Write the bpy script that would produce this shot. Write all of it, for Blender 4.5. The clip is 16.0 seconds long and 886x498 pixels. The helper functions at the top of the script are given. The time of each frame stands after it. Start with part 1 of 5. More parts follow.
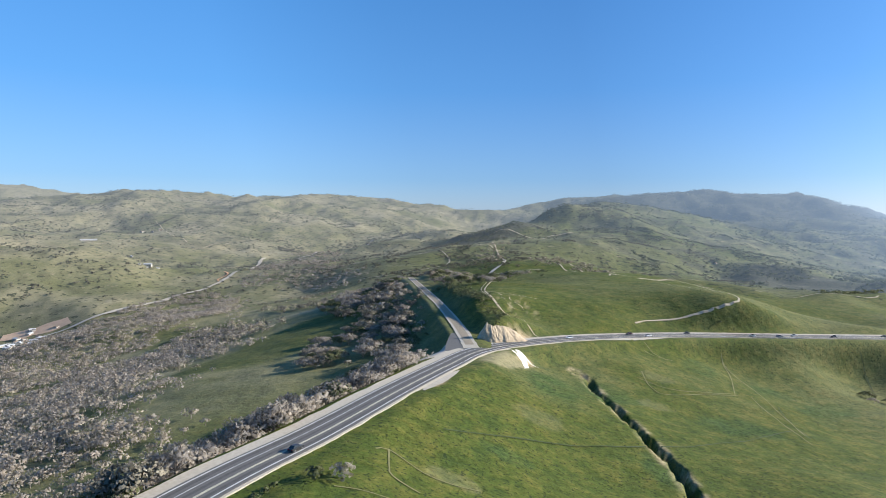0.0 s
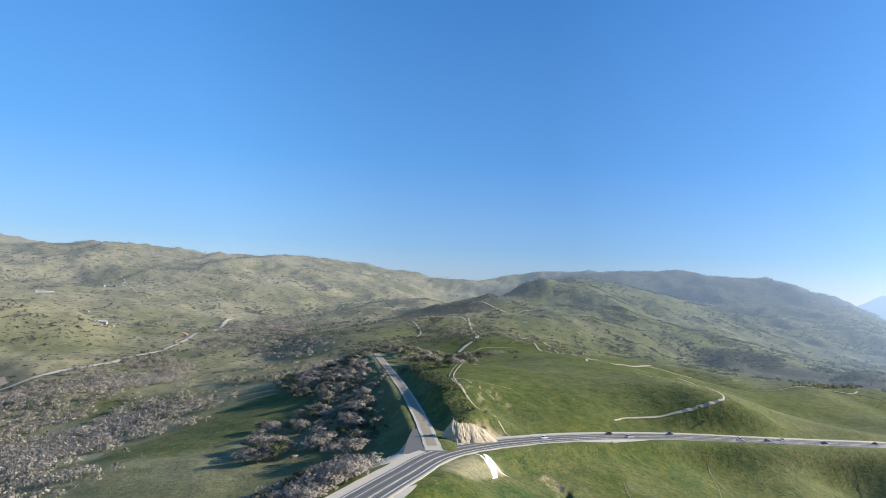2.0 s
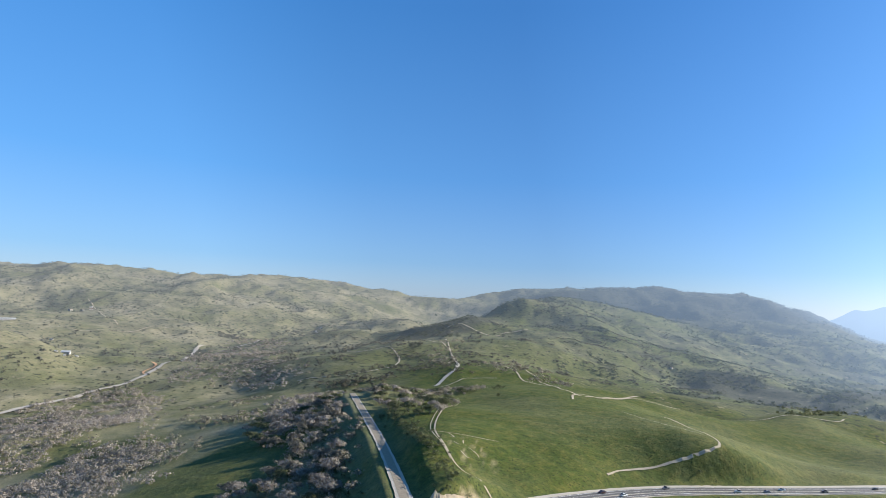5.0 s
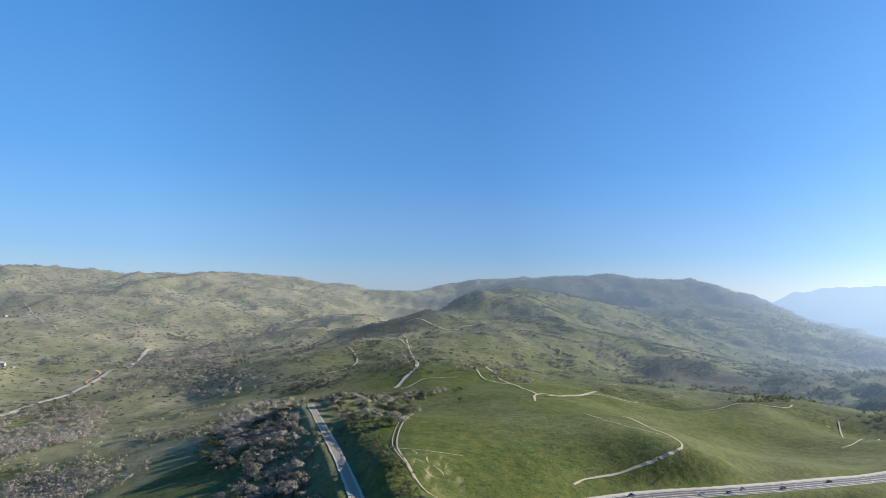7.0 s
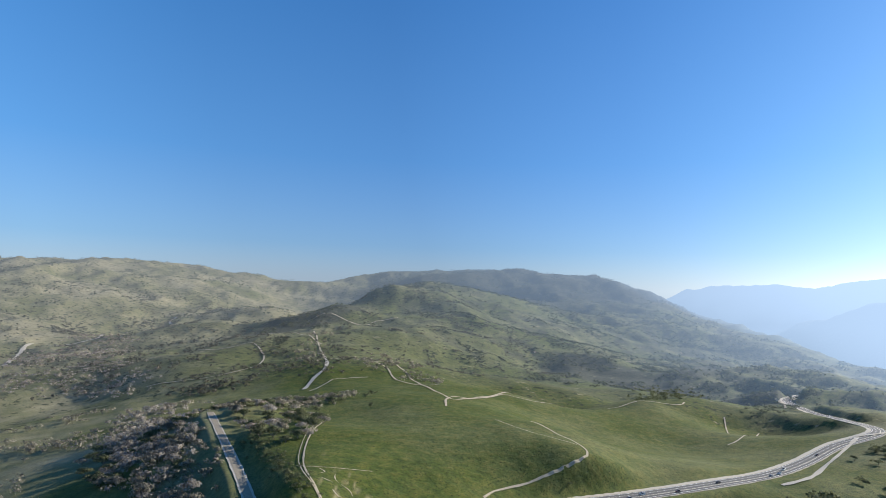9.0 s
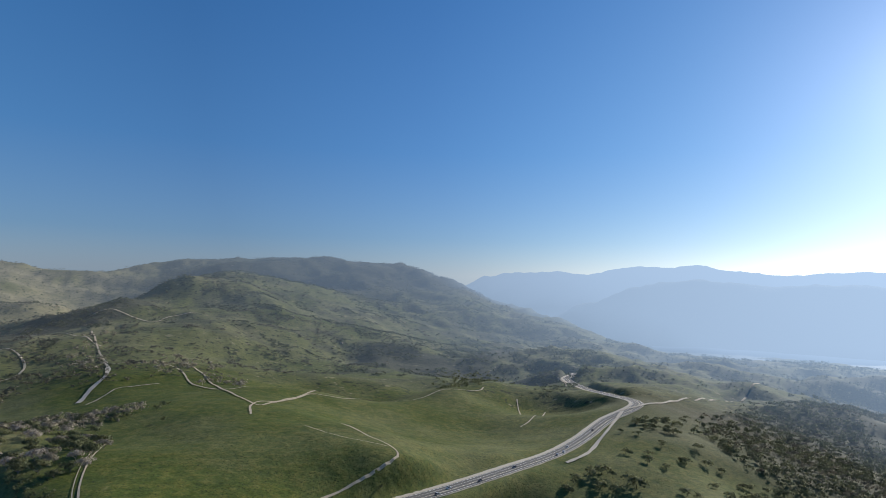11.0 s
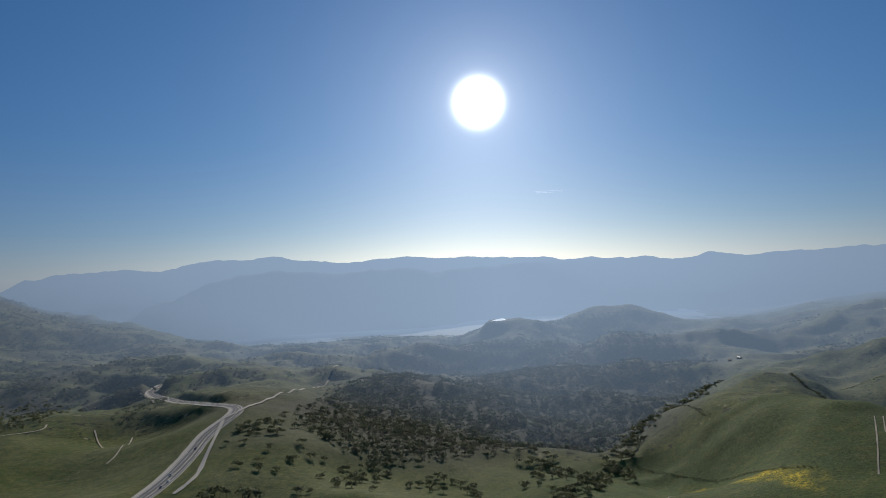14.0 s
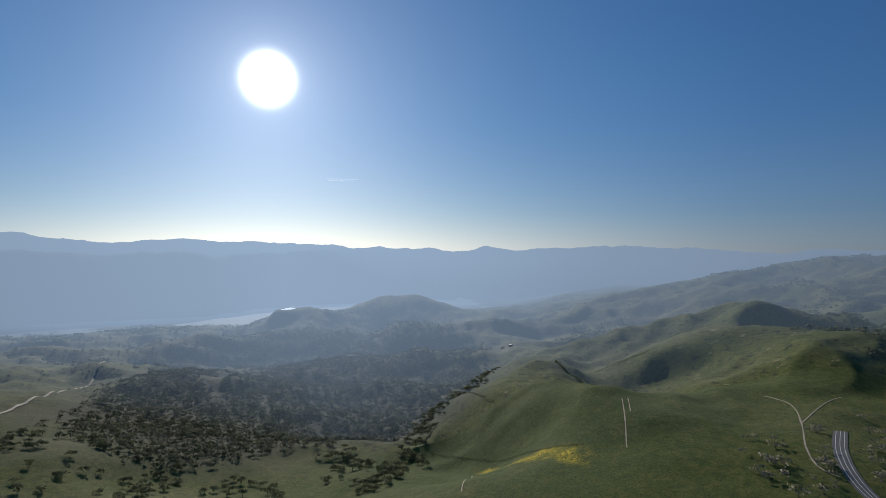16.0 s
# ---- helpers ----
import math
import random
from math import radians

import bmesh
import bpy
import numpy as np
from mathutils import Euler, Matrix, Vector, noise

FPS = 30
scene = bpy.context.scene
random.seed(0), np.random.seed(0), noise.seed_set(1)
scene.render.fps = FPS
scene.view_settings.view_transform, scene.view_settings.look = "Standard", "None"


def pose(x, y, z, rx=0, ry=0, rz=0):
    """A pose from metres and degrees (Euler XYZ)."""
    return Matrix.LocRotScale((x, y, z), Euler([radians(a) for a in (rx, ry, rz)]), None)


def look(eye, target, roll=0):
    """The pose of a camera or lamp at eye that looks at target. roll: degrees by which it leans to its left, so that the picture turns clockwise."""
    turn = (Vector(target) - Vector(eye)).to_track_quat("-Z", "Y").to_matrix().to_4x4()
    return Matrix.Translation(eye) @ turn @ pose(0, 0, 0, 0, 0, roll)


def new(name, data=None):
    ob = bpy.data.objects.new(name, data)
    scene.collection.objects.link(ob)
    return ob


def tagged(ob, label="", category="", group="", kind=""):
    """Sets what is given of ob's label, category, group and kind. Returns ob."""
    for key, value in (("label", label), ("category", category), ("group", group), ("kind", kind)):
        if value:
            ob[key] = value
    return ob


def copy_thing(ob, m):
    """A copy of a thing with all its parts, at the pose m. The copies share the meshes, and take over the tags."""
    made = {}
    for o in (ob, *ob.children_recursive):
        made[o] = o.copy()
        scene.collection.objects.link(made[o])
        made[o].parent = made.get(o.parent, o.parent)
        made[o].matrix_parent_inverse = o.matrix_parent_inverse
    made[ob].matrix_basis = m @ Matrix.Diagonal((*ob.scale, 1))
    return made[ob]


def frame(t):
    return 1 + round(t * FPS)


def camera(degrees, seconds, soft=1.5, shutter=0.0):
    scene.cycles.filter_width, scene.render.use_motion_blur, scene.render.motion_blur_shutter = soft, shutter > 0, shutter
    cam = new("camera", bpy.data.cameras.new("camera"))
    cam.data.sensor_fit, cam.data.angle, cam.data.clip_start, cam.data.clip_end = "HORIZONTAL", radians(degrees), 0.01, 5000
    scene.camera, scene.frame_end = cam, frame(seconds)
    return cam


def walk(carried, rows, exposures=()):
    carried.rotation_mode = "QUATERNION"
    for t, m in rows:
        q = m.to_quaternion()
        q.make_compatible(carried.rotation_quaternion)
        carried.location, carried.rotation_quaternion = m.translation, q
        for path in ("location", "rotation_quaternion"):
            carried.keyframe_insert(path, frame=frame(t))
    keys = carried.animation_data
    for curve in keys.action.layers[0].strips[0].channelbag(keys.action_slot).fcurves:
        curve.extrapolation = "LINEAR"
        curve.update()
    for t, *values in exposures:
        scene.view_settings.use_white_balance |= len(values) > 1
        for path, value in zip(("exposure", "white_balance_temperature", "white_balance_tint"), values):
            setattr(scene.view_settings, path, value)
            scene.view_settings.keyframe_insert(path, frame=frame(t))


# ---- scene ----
cam = camera(73.0, 16.0, soft=0.65)
# Fitted path of the camera: seconds, eye, point looked at, roll.
PATH = [
    (0, look((0.04, 0.11, 0.05), (-16.91, 98.51, -5.42), 0.15)),
    (0.5, look((-0.15, 9.27, 1.55), (-16.89, 107.83, 4.13), 0.50)),
    (1, look((-0.55, 17.29, 3.28), (-15.48, 115.98, 9.30), 1.35)),
    (1.5, look((-0.95, 23.99, 5.52), (-14.67, 122.88, 11.26), 2.24)),
    (2, look((-1.36, 29.56, 7.95), (-14.56, 128.51, 13.74), 2.98)),
    (2.5, look((-1.82, 34.38, 10.69), (-14.91, 133.24, 18.10), 3.37)),
    (3, look((-2.40, 38.69, 13.59), (-15.18, 137.42, 23.02), 3.64)),
    (3.5, look((-3.07, 42.68, 16.70), (-14.99, 141.53, 26.04), 2.91)),
    (4, look((-3.87, 46.51, 19.96), (-14.88, 145.46, 29.34), 2.71)),
    (4.2, look((-4.24, 48.02, 21.27), (-14.80, 147.03, 30.46), 3.10)),
    (6.3, look((-8.46, 63.03, 34.83), (-15.11, 162.53, 42.40), 0.27)),
    (6.5, look((-8.75, 64.26, 36.09), (-14.32, 163.83, 43.45), 0.34)),
    (7, look((-9.37, 67.15, 39.20), (-11.68, 166.87, 46.31), 0.90)),
    (7.5, look((-9.85, 69.84, 42.30), (-9.15, 169.60, 49.14), 1.41)),
    (8, look((-10.21, 72.34, 45.40), (-6.11, 172.05, 51.84), 2.17)),
    (8.2, look((-10.33, 73.30, 46.64), (-4.86, 172.96, 52.87), 2.44)),
    (10.3, look((-11.05, 82.27, 59.75), (16.96, 178.15, 64.56), 0.35)),
    (10.5, look((-11.37, 83.25, 60.91), (19.94, 178.11, 65.63), 0.62)),
    (11, look((-12.39, 85.83, 63.74), (30.27, 176.16, 68.27), 1.52)),
    (11.5, look((-13.80, 88.66, 66.48), (39.14, 173.38, 70.86), 1.53)),
    (12, look((-15.65, 91.81, 69.13), (47.08, 169.55, 73.78), 1.04)),
    (12.5, look((-17.91, 95.33, 71.75), (54.51, 164.16, 76.03), 0.29)),
    (13, look((-20.53, 99.25, 74.36), (59.61, 158.94, 78.19), -1.01)),
    (13.5, look((-23.49, 103.54, 77.03), (62.19, 154.99, 80.41), -1.59)),
    (14, look((-26.76, 108.14, 79.78), (63.50, 151.09, 82.57), -1.89)),
    (14.5, look((-30.28, 112.95, 82.61), (63.49, 147.65, 84.57), -1.49)),
    (15, look((-33.93, 117.88, 85.51), (62.57, 144.05, 86.79), -0.68)),
    (15.5, look((-37.61, 122.87, 88.44), (60.87, 140.22, 89.14), 0.30)),
    (16, look((-41.29, 127.87, 91.38), (58.30, 136.99, 91.46), 0.31)),
]
EXPOSURES = [(0, 1.12), (4, 1.12), (8, 0.95), (10.5, 0.56), (12, -0.15), (14, -0.42), (16, -0.38)]
walk(cam, PATH, EXPOSURES)

# ---- world, sun ----
SUN_AZ, SUN_EL = 68.4, 15.2          # degrees from +y towards +x, and above the horizon
LIGHT_EL = 22.5                      # as steep as the shadows give it
SUN_DIR = Vector((math.sin(radians(SUN_AZ)) * math.cos(radians(SUN_EL)), math.cos(radians(SUN_AZ)) * math.cos(radians(SUN_EL)), math.sin(radians(SUN_EL))))
world = bpy.data.worlds.new("world")
scene.world = world
world.use_nodes = True
wn = world.node_tree
wn.nodes.clear()


def calc(kind, a, b=None):
    """A math node of the sky."""
    n = wn.nodes.new("ShaderNodeMath")
    n.operation = kind
    for sock, val in zip(n.inputs, (a, b)):
        if isinstance(val, bpy.types.NodeSocket):
            wn.links.new(val, sock)
        elif val is not None:
            sock.default_value = val
    return n.outputs[0]


def blend(kind, a, b, fac=1.0):
    """Two sky colours joined."""
    n = wn.nodes.new("ShaderNodeMix")
    n.data_type, n.blend_type = "RGBA", kind
    for sock, val in ((n.inputs[0], fac), (n.inputs[6], a), (n.inputs[7], b)):
        if isinstance(val, bpy.types.NodeSocket):
            wn.links.new(val, sock)
        elif isinstance(val, tuple):
            sock.default_value = (*val, 1)
        else:
            sock.default_value = val
    return n.outputs[2]


def sky_ramp(fac, stops):
    n = wn.nodes.new("ShaderNodeValToRGB")
    while len(n.color_ramp.elements) < len(stops):
        n.color_ramp.elements.new(0.5)
    for el, (p, c) in zip(n.color_ramp.elements, stops):
        el.position, el.color = p, (*c, 1)
    wn.links.new(fac, n.inputs["Fac"])
    return n.outputs["Color"]


def fade(x, width, power=1):
    """exp(-(x / width) ** power)"""
    q = calc("DIVIDE", x, width)
    if power == 2:
        q = calc("MULTIPLY", q, q)
    return calc("POWER", 2.71828, calc("MULTIPLY", q, -1.0))


sky = wn.nodes.new("ShaderNodeTexSky")
sky.sky_type = "NISHITA"
sky.sun_disc = False
sky.sun_elevation = radians(SUN_EL)
sky.sun_rotation = radians(SUN_AZ)
sky.altitude = 300
sky.air_density = 1.0
sky.dust_density = 0.7
sky.ozone_density = 5.0
where = wn.nodes.new("ShaderNodeTexCoord")
split = wn.nodes.new("ShaderNodeSeparateXYZ")
wn.links.new(where.outputs["Generated"], split.inputs[0])
height = split.outputs["Z"]
facing = wn.nodes.new("ShaderNodeVectorMath")
facing.operation = "DOT_PRODUCT"
facing.inputs[1].default_value = SUN_DIR
wn.links.new(where.outputs["Generated"], facing.inputs[0])
toward = facing.outputs["Value"]
from_sun = calc("MULTIPLY", calc("ARCCOSINE", calc("MINIMUM", toward, 0.999999)), 57.29578)       # degrees
# The valley's haze evens the sky out: whiter low down, deep blue above, darkest some way off the sun.
band = sky_ramp(height, [(0.0, (3.1, 4.0, 5.1)), (0.06, (1.7, 3.1, 5.0)), (0.2, (0.75, 2.4, 5.0)), (0.45, (0.35, 1.7, 4.3))])
colour = blend("MIX", blend("MULTIPLY", sky.outputs["Color"], (0.77, 0.95, 1.27)), band, 0.62)
depth = sky_ramp(calc("MULTIPLY", calc("ADD", toward, 1.0), 0.5), [(0.46, (1.07, 1.07, 1.05)), (0.59, (0.88, 0.88, 0.88)), (0.725, (0.76, 0.77, 0.79)), (0.865, (0.88, 0.89, 0.9)), (0.97, (1.1, 1.1, 1.05)), (1.0, (1.2, 1.15, 1.1))])
colour = blend("MULTIPLY", colour, depth)
# The sun's glare: the burnt-out core, its halo, and the white air over the horizon below it.
core = calc("MULTIPLY", fade(from_sun, 1.2, 2), 450.0)
halo = calc("ADD", calc("MULTIPLY", fade(from_sun, 2.2), 8.0), calc("MULTIPLY", fade(from_sun, 15.0), 0.9))
low = calc("MULTIPLY", calc("MULTIPLY", fade(calc("MAXIMUM", height, 0.0), 0.05), fade(from_sun, 32.0, 2)), 6.5)
shine = calc("ADD", core, halo)
lit = wn.nodes.new("ShaderNodeVectorMath")
lit.operation = "SCALE"
lit.inputs[0].default_value = (1.0, 0.99, 0.95)
wn.links.new(shine, lit.inputs["Scale"])
veil = wn.nodes.new("ShaderNodeVectorMath")
veil.operation = "SCALE"
veil.inputs[0].default_value = (0.9, 0.98, 1.08)
wn.links.new(low, veil.inputs["Scale"])
joined = wn.nodes.new("ShaderNodeVectorMath")
wn.links.new(colour, joined.inputs[0])
wn.links.new(veil.outputs[0], joined.inputs[1])
total = wn.nodes.new("ShaderNodeVectorMath")
wn.links.new(joined.outputs[0], total.inputs[0])
wn.links.new(lit.outputs[0], total.inputs[1])
bg = wn.nodes.new("ShaderNodeBackground")
bg.inputs["Strength"].default_value = 0.086
wo = wn.nodes.new("ShaderNodeOutputWorld")
wn.links.new(total.outputs[0], bg.inputs["Color"])
wn.links.new(bg.outputs["Background"], wo.inputs["Surface"])

sun_data = bpy.data.lights.new("sun_light", "SUN")
sun_data.energy = 5.0
sun_data.angle = radians(0.55)
sun_data.color = (1.0, 0.93, 0.82)
sun_light = new("sun_light", sun_data)
sun_light.matrix_world = pose(0, 0, 0, 90 - LIGHT_EL, 0, -SUN_AZ + 180)


# ---- materials ----
def shader(name, rough=0.9, metal=0.0, spec=0.3):
    m = bpy.data.materials.new(name)
    m.use_nodes = True
    b = m.node_tree.nodes["Principled BSDF"]
    b.inputs["Roughness"].default_value = rough
    b.inputs["Metallic"].default_value = metal
    b.inputs["Specular IOR Level"].default_value = spec
    return m, m.node_tree, b


def noise_node(nt, scale, detail=4.0, rough=0.55, coord="Object"):
    tc = nt.nodes.new("ShaderNodeNewGeometry")
    n = nt.nodes.new("ShaderNodeTexNoise")
    n.inputs["Scale"].default_value = scale
    n.inputs["Detail"].default_value = detail
    n.inputs["Roughness"].default_value = rough
    nt.links.new(tc.outputs["Position"], n.inputs["Vector"])
    return n.outputs["Fac"]


def ramp(nt, fac, *stops):
    r = nt.nodes.new("ShaderNodeValToRGB")
    e = r.color_ramp.elements
    while len(e) < len(stops):
        e.new(0.5)
    for el, (p, c) in zip(e, stops):
        el.position, el.color = p, (*c, 1)
    nt.links.new(fac, r.inputs["Fac"])
    return r.outputs["Color"]


def mix(nt, fac, a, b, kind="MIX"):
    n = nt.nodes.new("ShaderNodeMix")
    n.data_type, n.blend_type = "RGBA", kind
    for sock, val in ((n.inputs[0], fac), (n.inputs[6], a), (n.inputs[7], b)):
        if isinstance(val, bpy.types.NodeSocket):
            nt.links.new(val, sock)
        elif isinstance(val, tuple):
            sock.default_value = (*val, 1)
        else:
            sock.default_value = val
    return n.outputs[2]


def bump(nt, b, fac, strength, distance):
    n = nt.nodes.new("ShaderNodeBump")
    n.inputs["Strength"].default_value = strength
    n.inputs["Distance"].default_value = distance
    nt.links.new(fac, n.inputs["Height"])
    nt.links.new(n.outputs["Normal"], b.inputs["Normal"])


def mask(nt, name):
    n = nt.nodes.new("ShaderNodeAttribute")
    n.attribute_name = name
    return n.outputs["Fac"]


def speckled(name, dark, light, scale, rough=0.9, bump_m=0.0, metal=0.0, spec=0.3, scale2=None):
    m, nt, b = shader(name, rough, metal, spec)
    f1 = noise_node(nt, scale)
    f2 = noise_node(nt, scale2 or scale / 9, 3.0)
    c = mix(nt, f2, ramp(nt, f1, (0.3, dark), (0.7, light)), tuple((d + l) / 2 for d, l in zip(dark, light)))
    nt.links.new(c, b.inputs["Base Color"])
    if bump_m:
        bump(nt, b, f1, 0.6, bump_m)
    return m


def painted_haze(nt, surface):
    """Painted haze on the distant backdrop: a pale glow mixed into the lit surface."""
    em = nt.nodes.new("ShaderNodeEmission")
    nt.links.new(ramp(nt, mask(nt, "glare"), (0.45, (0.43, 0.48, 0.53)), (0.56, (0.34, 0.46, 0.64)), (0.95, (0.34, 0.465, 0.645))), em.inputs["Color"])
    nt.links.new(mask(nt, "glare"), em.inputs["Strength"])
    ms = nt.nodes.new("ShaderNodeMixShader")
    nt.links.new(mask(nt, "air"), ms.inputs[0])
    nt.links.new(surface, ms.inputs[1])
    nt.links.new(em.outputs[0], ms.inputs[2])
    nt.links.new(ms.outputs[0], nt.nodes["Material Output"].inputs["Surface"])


def grass_material(name="hill_grass", hazy=False):
    m, nt, b = shader(name, 0.95, 0.0, 0.1)
    broad = noise_node(nt, 0.006, 5.0, 0.6)
    mid = noise_node(nt, 0.035, 6.0, 0.7)
    fine = noise_node(nt, 0.5, 5.0, 0.75)
    patch = noise_node(nt, 0.13, 5.0, 0.75)
    green = ramp(nt, mid, (0.3, (0.036, 0.056, 0.013)), (0.5, (0.058, 0.074, 0.013)), (0.7, (0.094, 0.09, 0.019)))
    dry_haze = ramp(nt, mid, (0.3, (0.17, 0.155, 0.09)), (0.7, (0.29, 0.255, 0.16)))
    c = mix(nt, ramp(nt, broad, (0.45, (0, 0, 0)), (0.7, (0.7, 0.7, 0.7))), green, dry_haze)
    weeds = ramp(nt, patch, (0.36, (0.026, 0.048, 0.012)), (0.47, (0.052, 0.074, 0.014)), (0.62, (0.112, 0.108, 0.026)))
    c = mix(nt, 0.6, c, weeds)
    # Blue-green weeds; the same colour paints shade on the eastern slopes.
    lush_shade = ramp(nt, fine, (0.35, (0.022, 0.047, 0.013)), (0.65, (0.058, 0.088, 0.024)))
    c = mix(nt, mask(nt, "lush_shade"), c, lush_shade)
    spots = noise_node(nt, 0.95, 2.0, 0.5)
    c = mix(nt, ramp(nt, spots, (0.35, (0.85, 0.85, 0.85)), (0.41, (0, 0, 0))), c, (0.018, 0.03, 0.012))
    # Dry grass; the mask also pales the land as painted haze.
    c = mix(nt, mask(nt, "dry_haze"), c, dry_haze)
    # Scrub colour; on slopes turned from the sun it also paints their shade.
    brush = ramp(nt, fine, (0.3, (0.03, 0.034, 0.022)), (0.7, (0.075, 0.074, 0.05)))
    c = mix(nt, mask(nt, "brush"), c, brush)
    soil = ramp(nt, fine, (0.3, (0.3, 0.22, 0.13)), (0.7, (0.5, 0.4, 0.27)))
    c = mix(nt, mask(nt, "soil"), c, soil)
    bloom = ramp(nt, fine, (0.4, (0.1, 0.12, 0.02)), (0.6, (0.5, 0.36, 0.02)))
    c = mix(nt, mask(nt, "bloom"), c, bloom)
    c = mix(nt, 0.6, c, ramp(nt, fine, (0.3, (0.22, 0.22, 0.22)), (0.7, (0.78, 0.78, 0.78))), "OVERLAY")
    nt.links.new(c, b.inputs["Base Color"])
    bump(nt, b, patch, 0.8, 1.0)
    if hazy:
        bushes = noise_node(nt, 0.085, 3.0, 0.6)
        c = mix(nt, ramp(nt, bushes, (0.37, (0.85, 0.85, 0.85)), (0.42, (0, 0, 0))), c, (0.022, 0.03, 0.016))
        bare = noise_node(nt, 0.05, 4.0, 0.7)
        c = mix(nt, ramp(nt, bare, (0.62, (0, 0, 0)), (0.68, (0.6, 0.6, 0.6))), c, (0.26, 0.22, 0.14))
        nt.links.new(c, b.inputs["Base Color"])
        # Haze painted over the far hills as emission.
        painted_haze(nt, b.outputs["BSDF"])
    return m


GRASS = grass_material()
DISTANCE = grass_material("distant_hills", True)
ASPHALT = speckled("worn_asphalt", (0.075, 0.073, 0.069), (0.125, 0.12, 0.113), 1.5, 0.85, 0.01)
GRAVEL = speckled("pale_gravel", (0.27, 0.24, 0.19), (0.44, 0.4, 0.33), 1.2, 0.95, 0.05)
DIRT = speckled("pale_dirt", (0.24, 0.2, 0.14), (0.4, 0.35, 0.26), 0.6, 0.95, 0.05)
LINE_WHITE = speckled("worn_white_paint", (0.5, 0.5, 0.48), (0.8, 0.8, 0.78), 2.0, 0.7)
LINE_YELLOW = speckled("faded_yellow_paint", (0.55, 0.5, 0.36), (0.72, 0.67, 0.52), 2.0, 0.7)


# ---- relief ----
FORMS = []


def form(name, *points):
    """A crest, foot or bench line of the land: its places and heights."""
    for a, b in zip(points, points[1:] or points):
        d = math.dist(a[:2], b[:2])
        r = math.hypot(*a[:2])
        n = max(1, round(d / (60 + 0.16 * r)))
        for k in range(n):
            f = k / n
            FORMS.append(tuple(u + (v - u) * f for u, v in zip(a, b)))
    FORMS.append(points[-1])


# West: the far range, its slopes, the valley with the county road, the oak flats.
form("west skyline", (-2253, 2453, 83), (-2162, 2793, 110), (-1948, 3186, 104), (-1778, 3511, 114), (-1581, 3823, 113), (-1229, 4056, 107), (-868, 4252, 63), (-516, 4410, -10))
form("behind west skyline", (-3100, 2700, 40), (-2300, 4000, 40), (-1300, 4700, 20))
form("far west mountain", (-3306, 3232, 180), (-3187, 3354, 140), (-2940, 3578, 105))
form("west slope", (-1719, 1993, -34), (-1503, 2285, -1), (-1138, 2379, -34), (-977, 2878, 9))
form("west foot", (-1120, 1248, -107), (-1191, 1519, -99), (-1105, 1706, -89), (-943, 1914, -100), (-854, 2282, -93), (-675, 2446, -96))
form("valley road", (-775, 877, -145), (-752, 1028, -145), (-691, 1169, -138), (-710, 1355, -134), (-803, 1646, -134), (-741, 2000, -138), (-629, 2144, -131))
form("village", (-900, 780, -172), (-770, 789, -175), (-640, 640, -165))
form("west valley", (-511, 640, -138), (-510, 768, -142), (-487, 901, -144), (-416, 1048, -140))
form("oak flat", (-421, 429, -148), (-478, 592, -150), (-375, 594, -136), (-256, 527, -107), (-238, 318, -108), (-330, 250, -130), (-560, 330, -160))
form("belt foot", (-158, 40, -93), (-143, 130, -93), (-130, 180, -92), (-118, 225, -91), (-108, 270, -90))
form("meadow edge", (-170, 420, -96), (-150, 340, -94), (-150, 250, -96), (-180, 150, -100))
form("house shelf", (-1046, 1225, -77), (-1250, 1150, -60))
form("farm", (-939, 1297, -128))
# North: the knoll, the brushy saddle, the pointed hill, the mountain behind.
form("knoll", (-365, 1126, -103), (-299, 1198, -91), (-189, 1209, -88), (-276, 1410, -83), (-413, 1426, -102))
form("under knoll", (-251, 792, -108), (-158, 838, -97), (-102, 878, -92), (-330, 960, -122))
form("brush hollow", (-190, 700, -92), (-110, 740, -84))
form("peak foot", (-308, 1692, -92), (-448, 1959, -90), (-319, 2394, -75), (-240, 1314, -81))
form("peak ridge", (-234, 1706, -74), (-105, 1865, -27), (74, 2155, 40), (150, 2200, 28), (290, 2260, 8))
form("valley behind peak", (-330, 2000, -140), (-250, 2350, -140), (-140, 2700, -125), (-10, 3050, -90), (90, 3400, -40))
form("peak back", (150, 2500, 44), (260, 3000, 56), (380, 3500, 78), (470, 4000, 100))
form("peak shoulder", (250, 2000, -14), (420, 1980, -62), (560, 2050, -85), (330, 1700, -82), (150, 1500, -72), (480, 1650, -108))
form("peak face", (125, 2026, -39), (-19, 1721, -61), (84, 1818, -46))
form("peak front", (-84, 1285, -72), (15, 1141, -78), (147, 1421, -84), (313, 1689, -75))
form("white cut", (-87, 856, -88), (-66, 1011, -79))
form("north skyline", (-378, 4555, -2), (-42, 4570, 96), (493, 4441, 125), (792, 4293, 151), (1099, 4119, 163), (1432, 3907, 128), (1630, 3718, 74), (1640, 3290, 0), (1650, 2830, -72), (1500, 2280, -128))
form("behind north skyline", (300, 4800, 40), (1300, 4550, 60), (2000, 4000, -40))
form("mountain shoulder foot", (1990, 3480, -170), (2090, 2980, -215), (2250, 2500, -228))
form("north face", (458, 3336, -39), (861, 3253, -15), (1094, 2749, -74), (1190, 2371, -117))
form("north valley", (173, 1347, -122), (333, 1417, -133), (500, 1469, -143), (825, 1765, -162), (1248, 2222, -165))
form("dark slope", (470, 1495, -146), (599, 1445, -147), (723, 1383, -145))
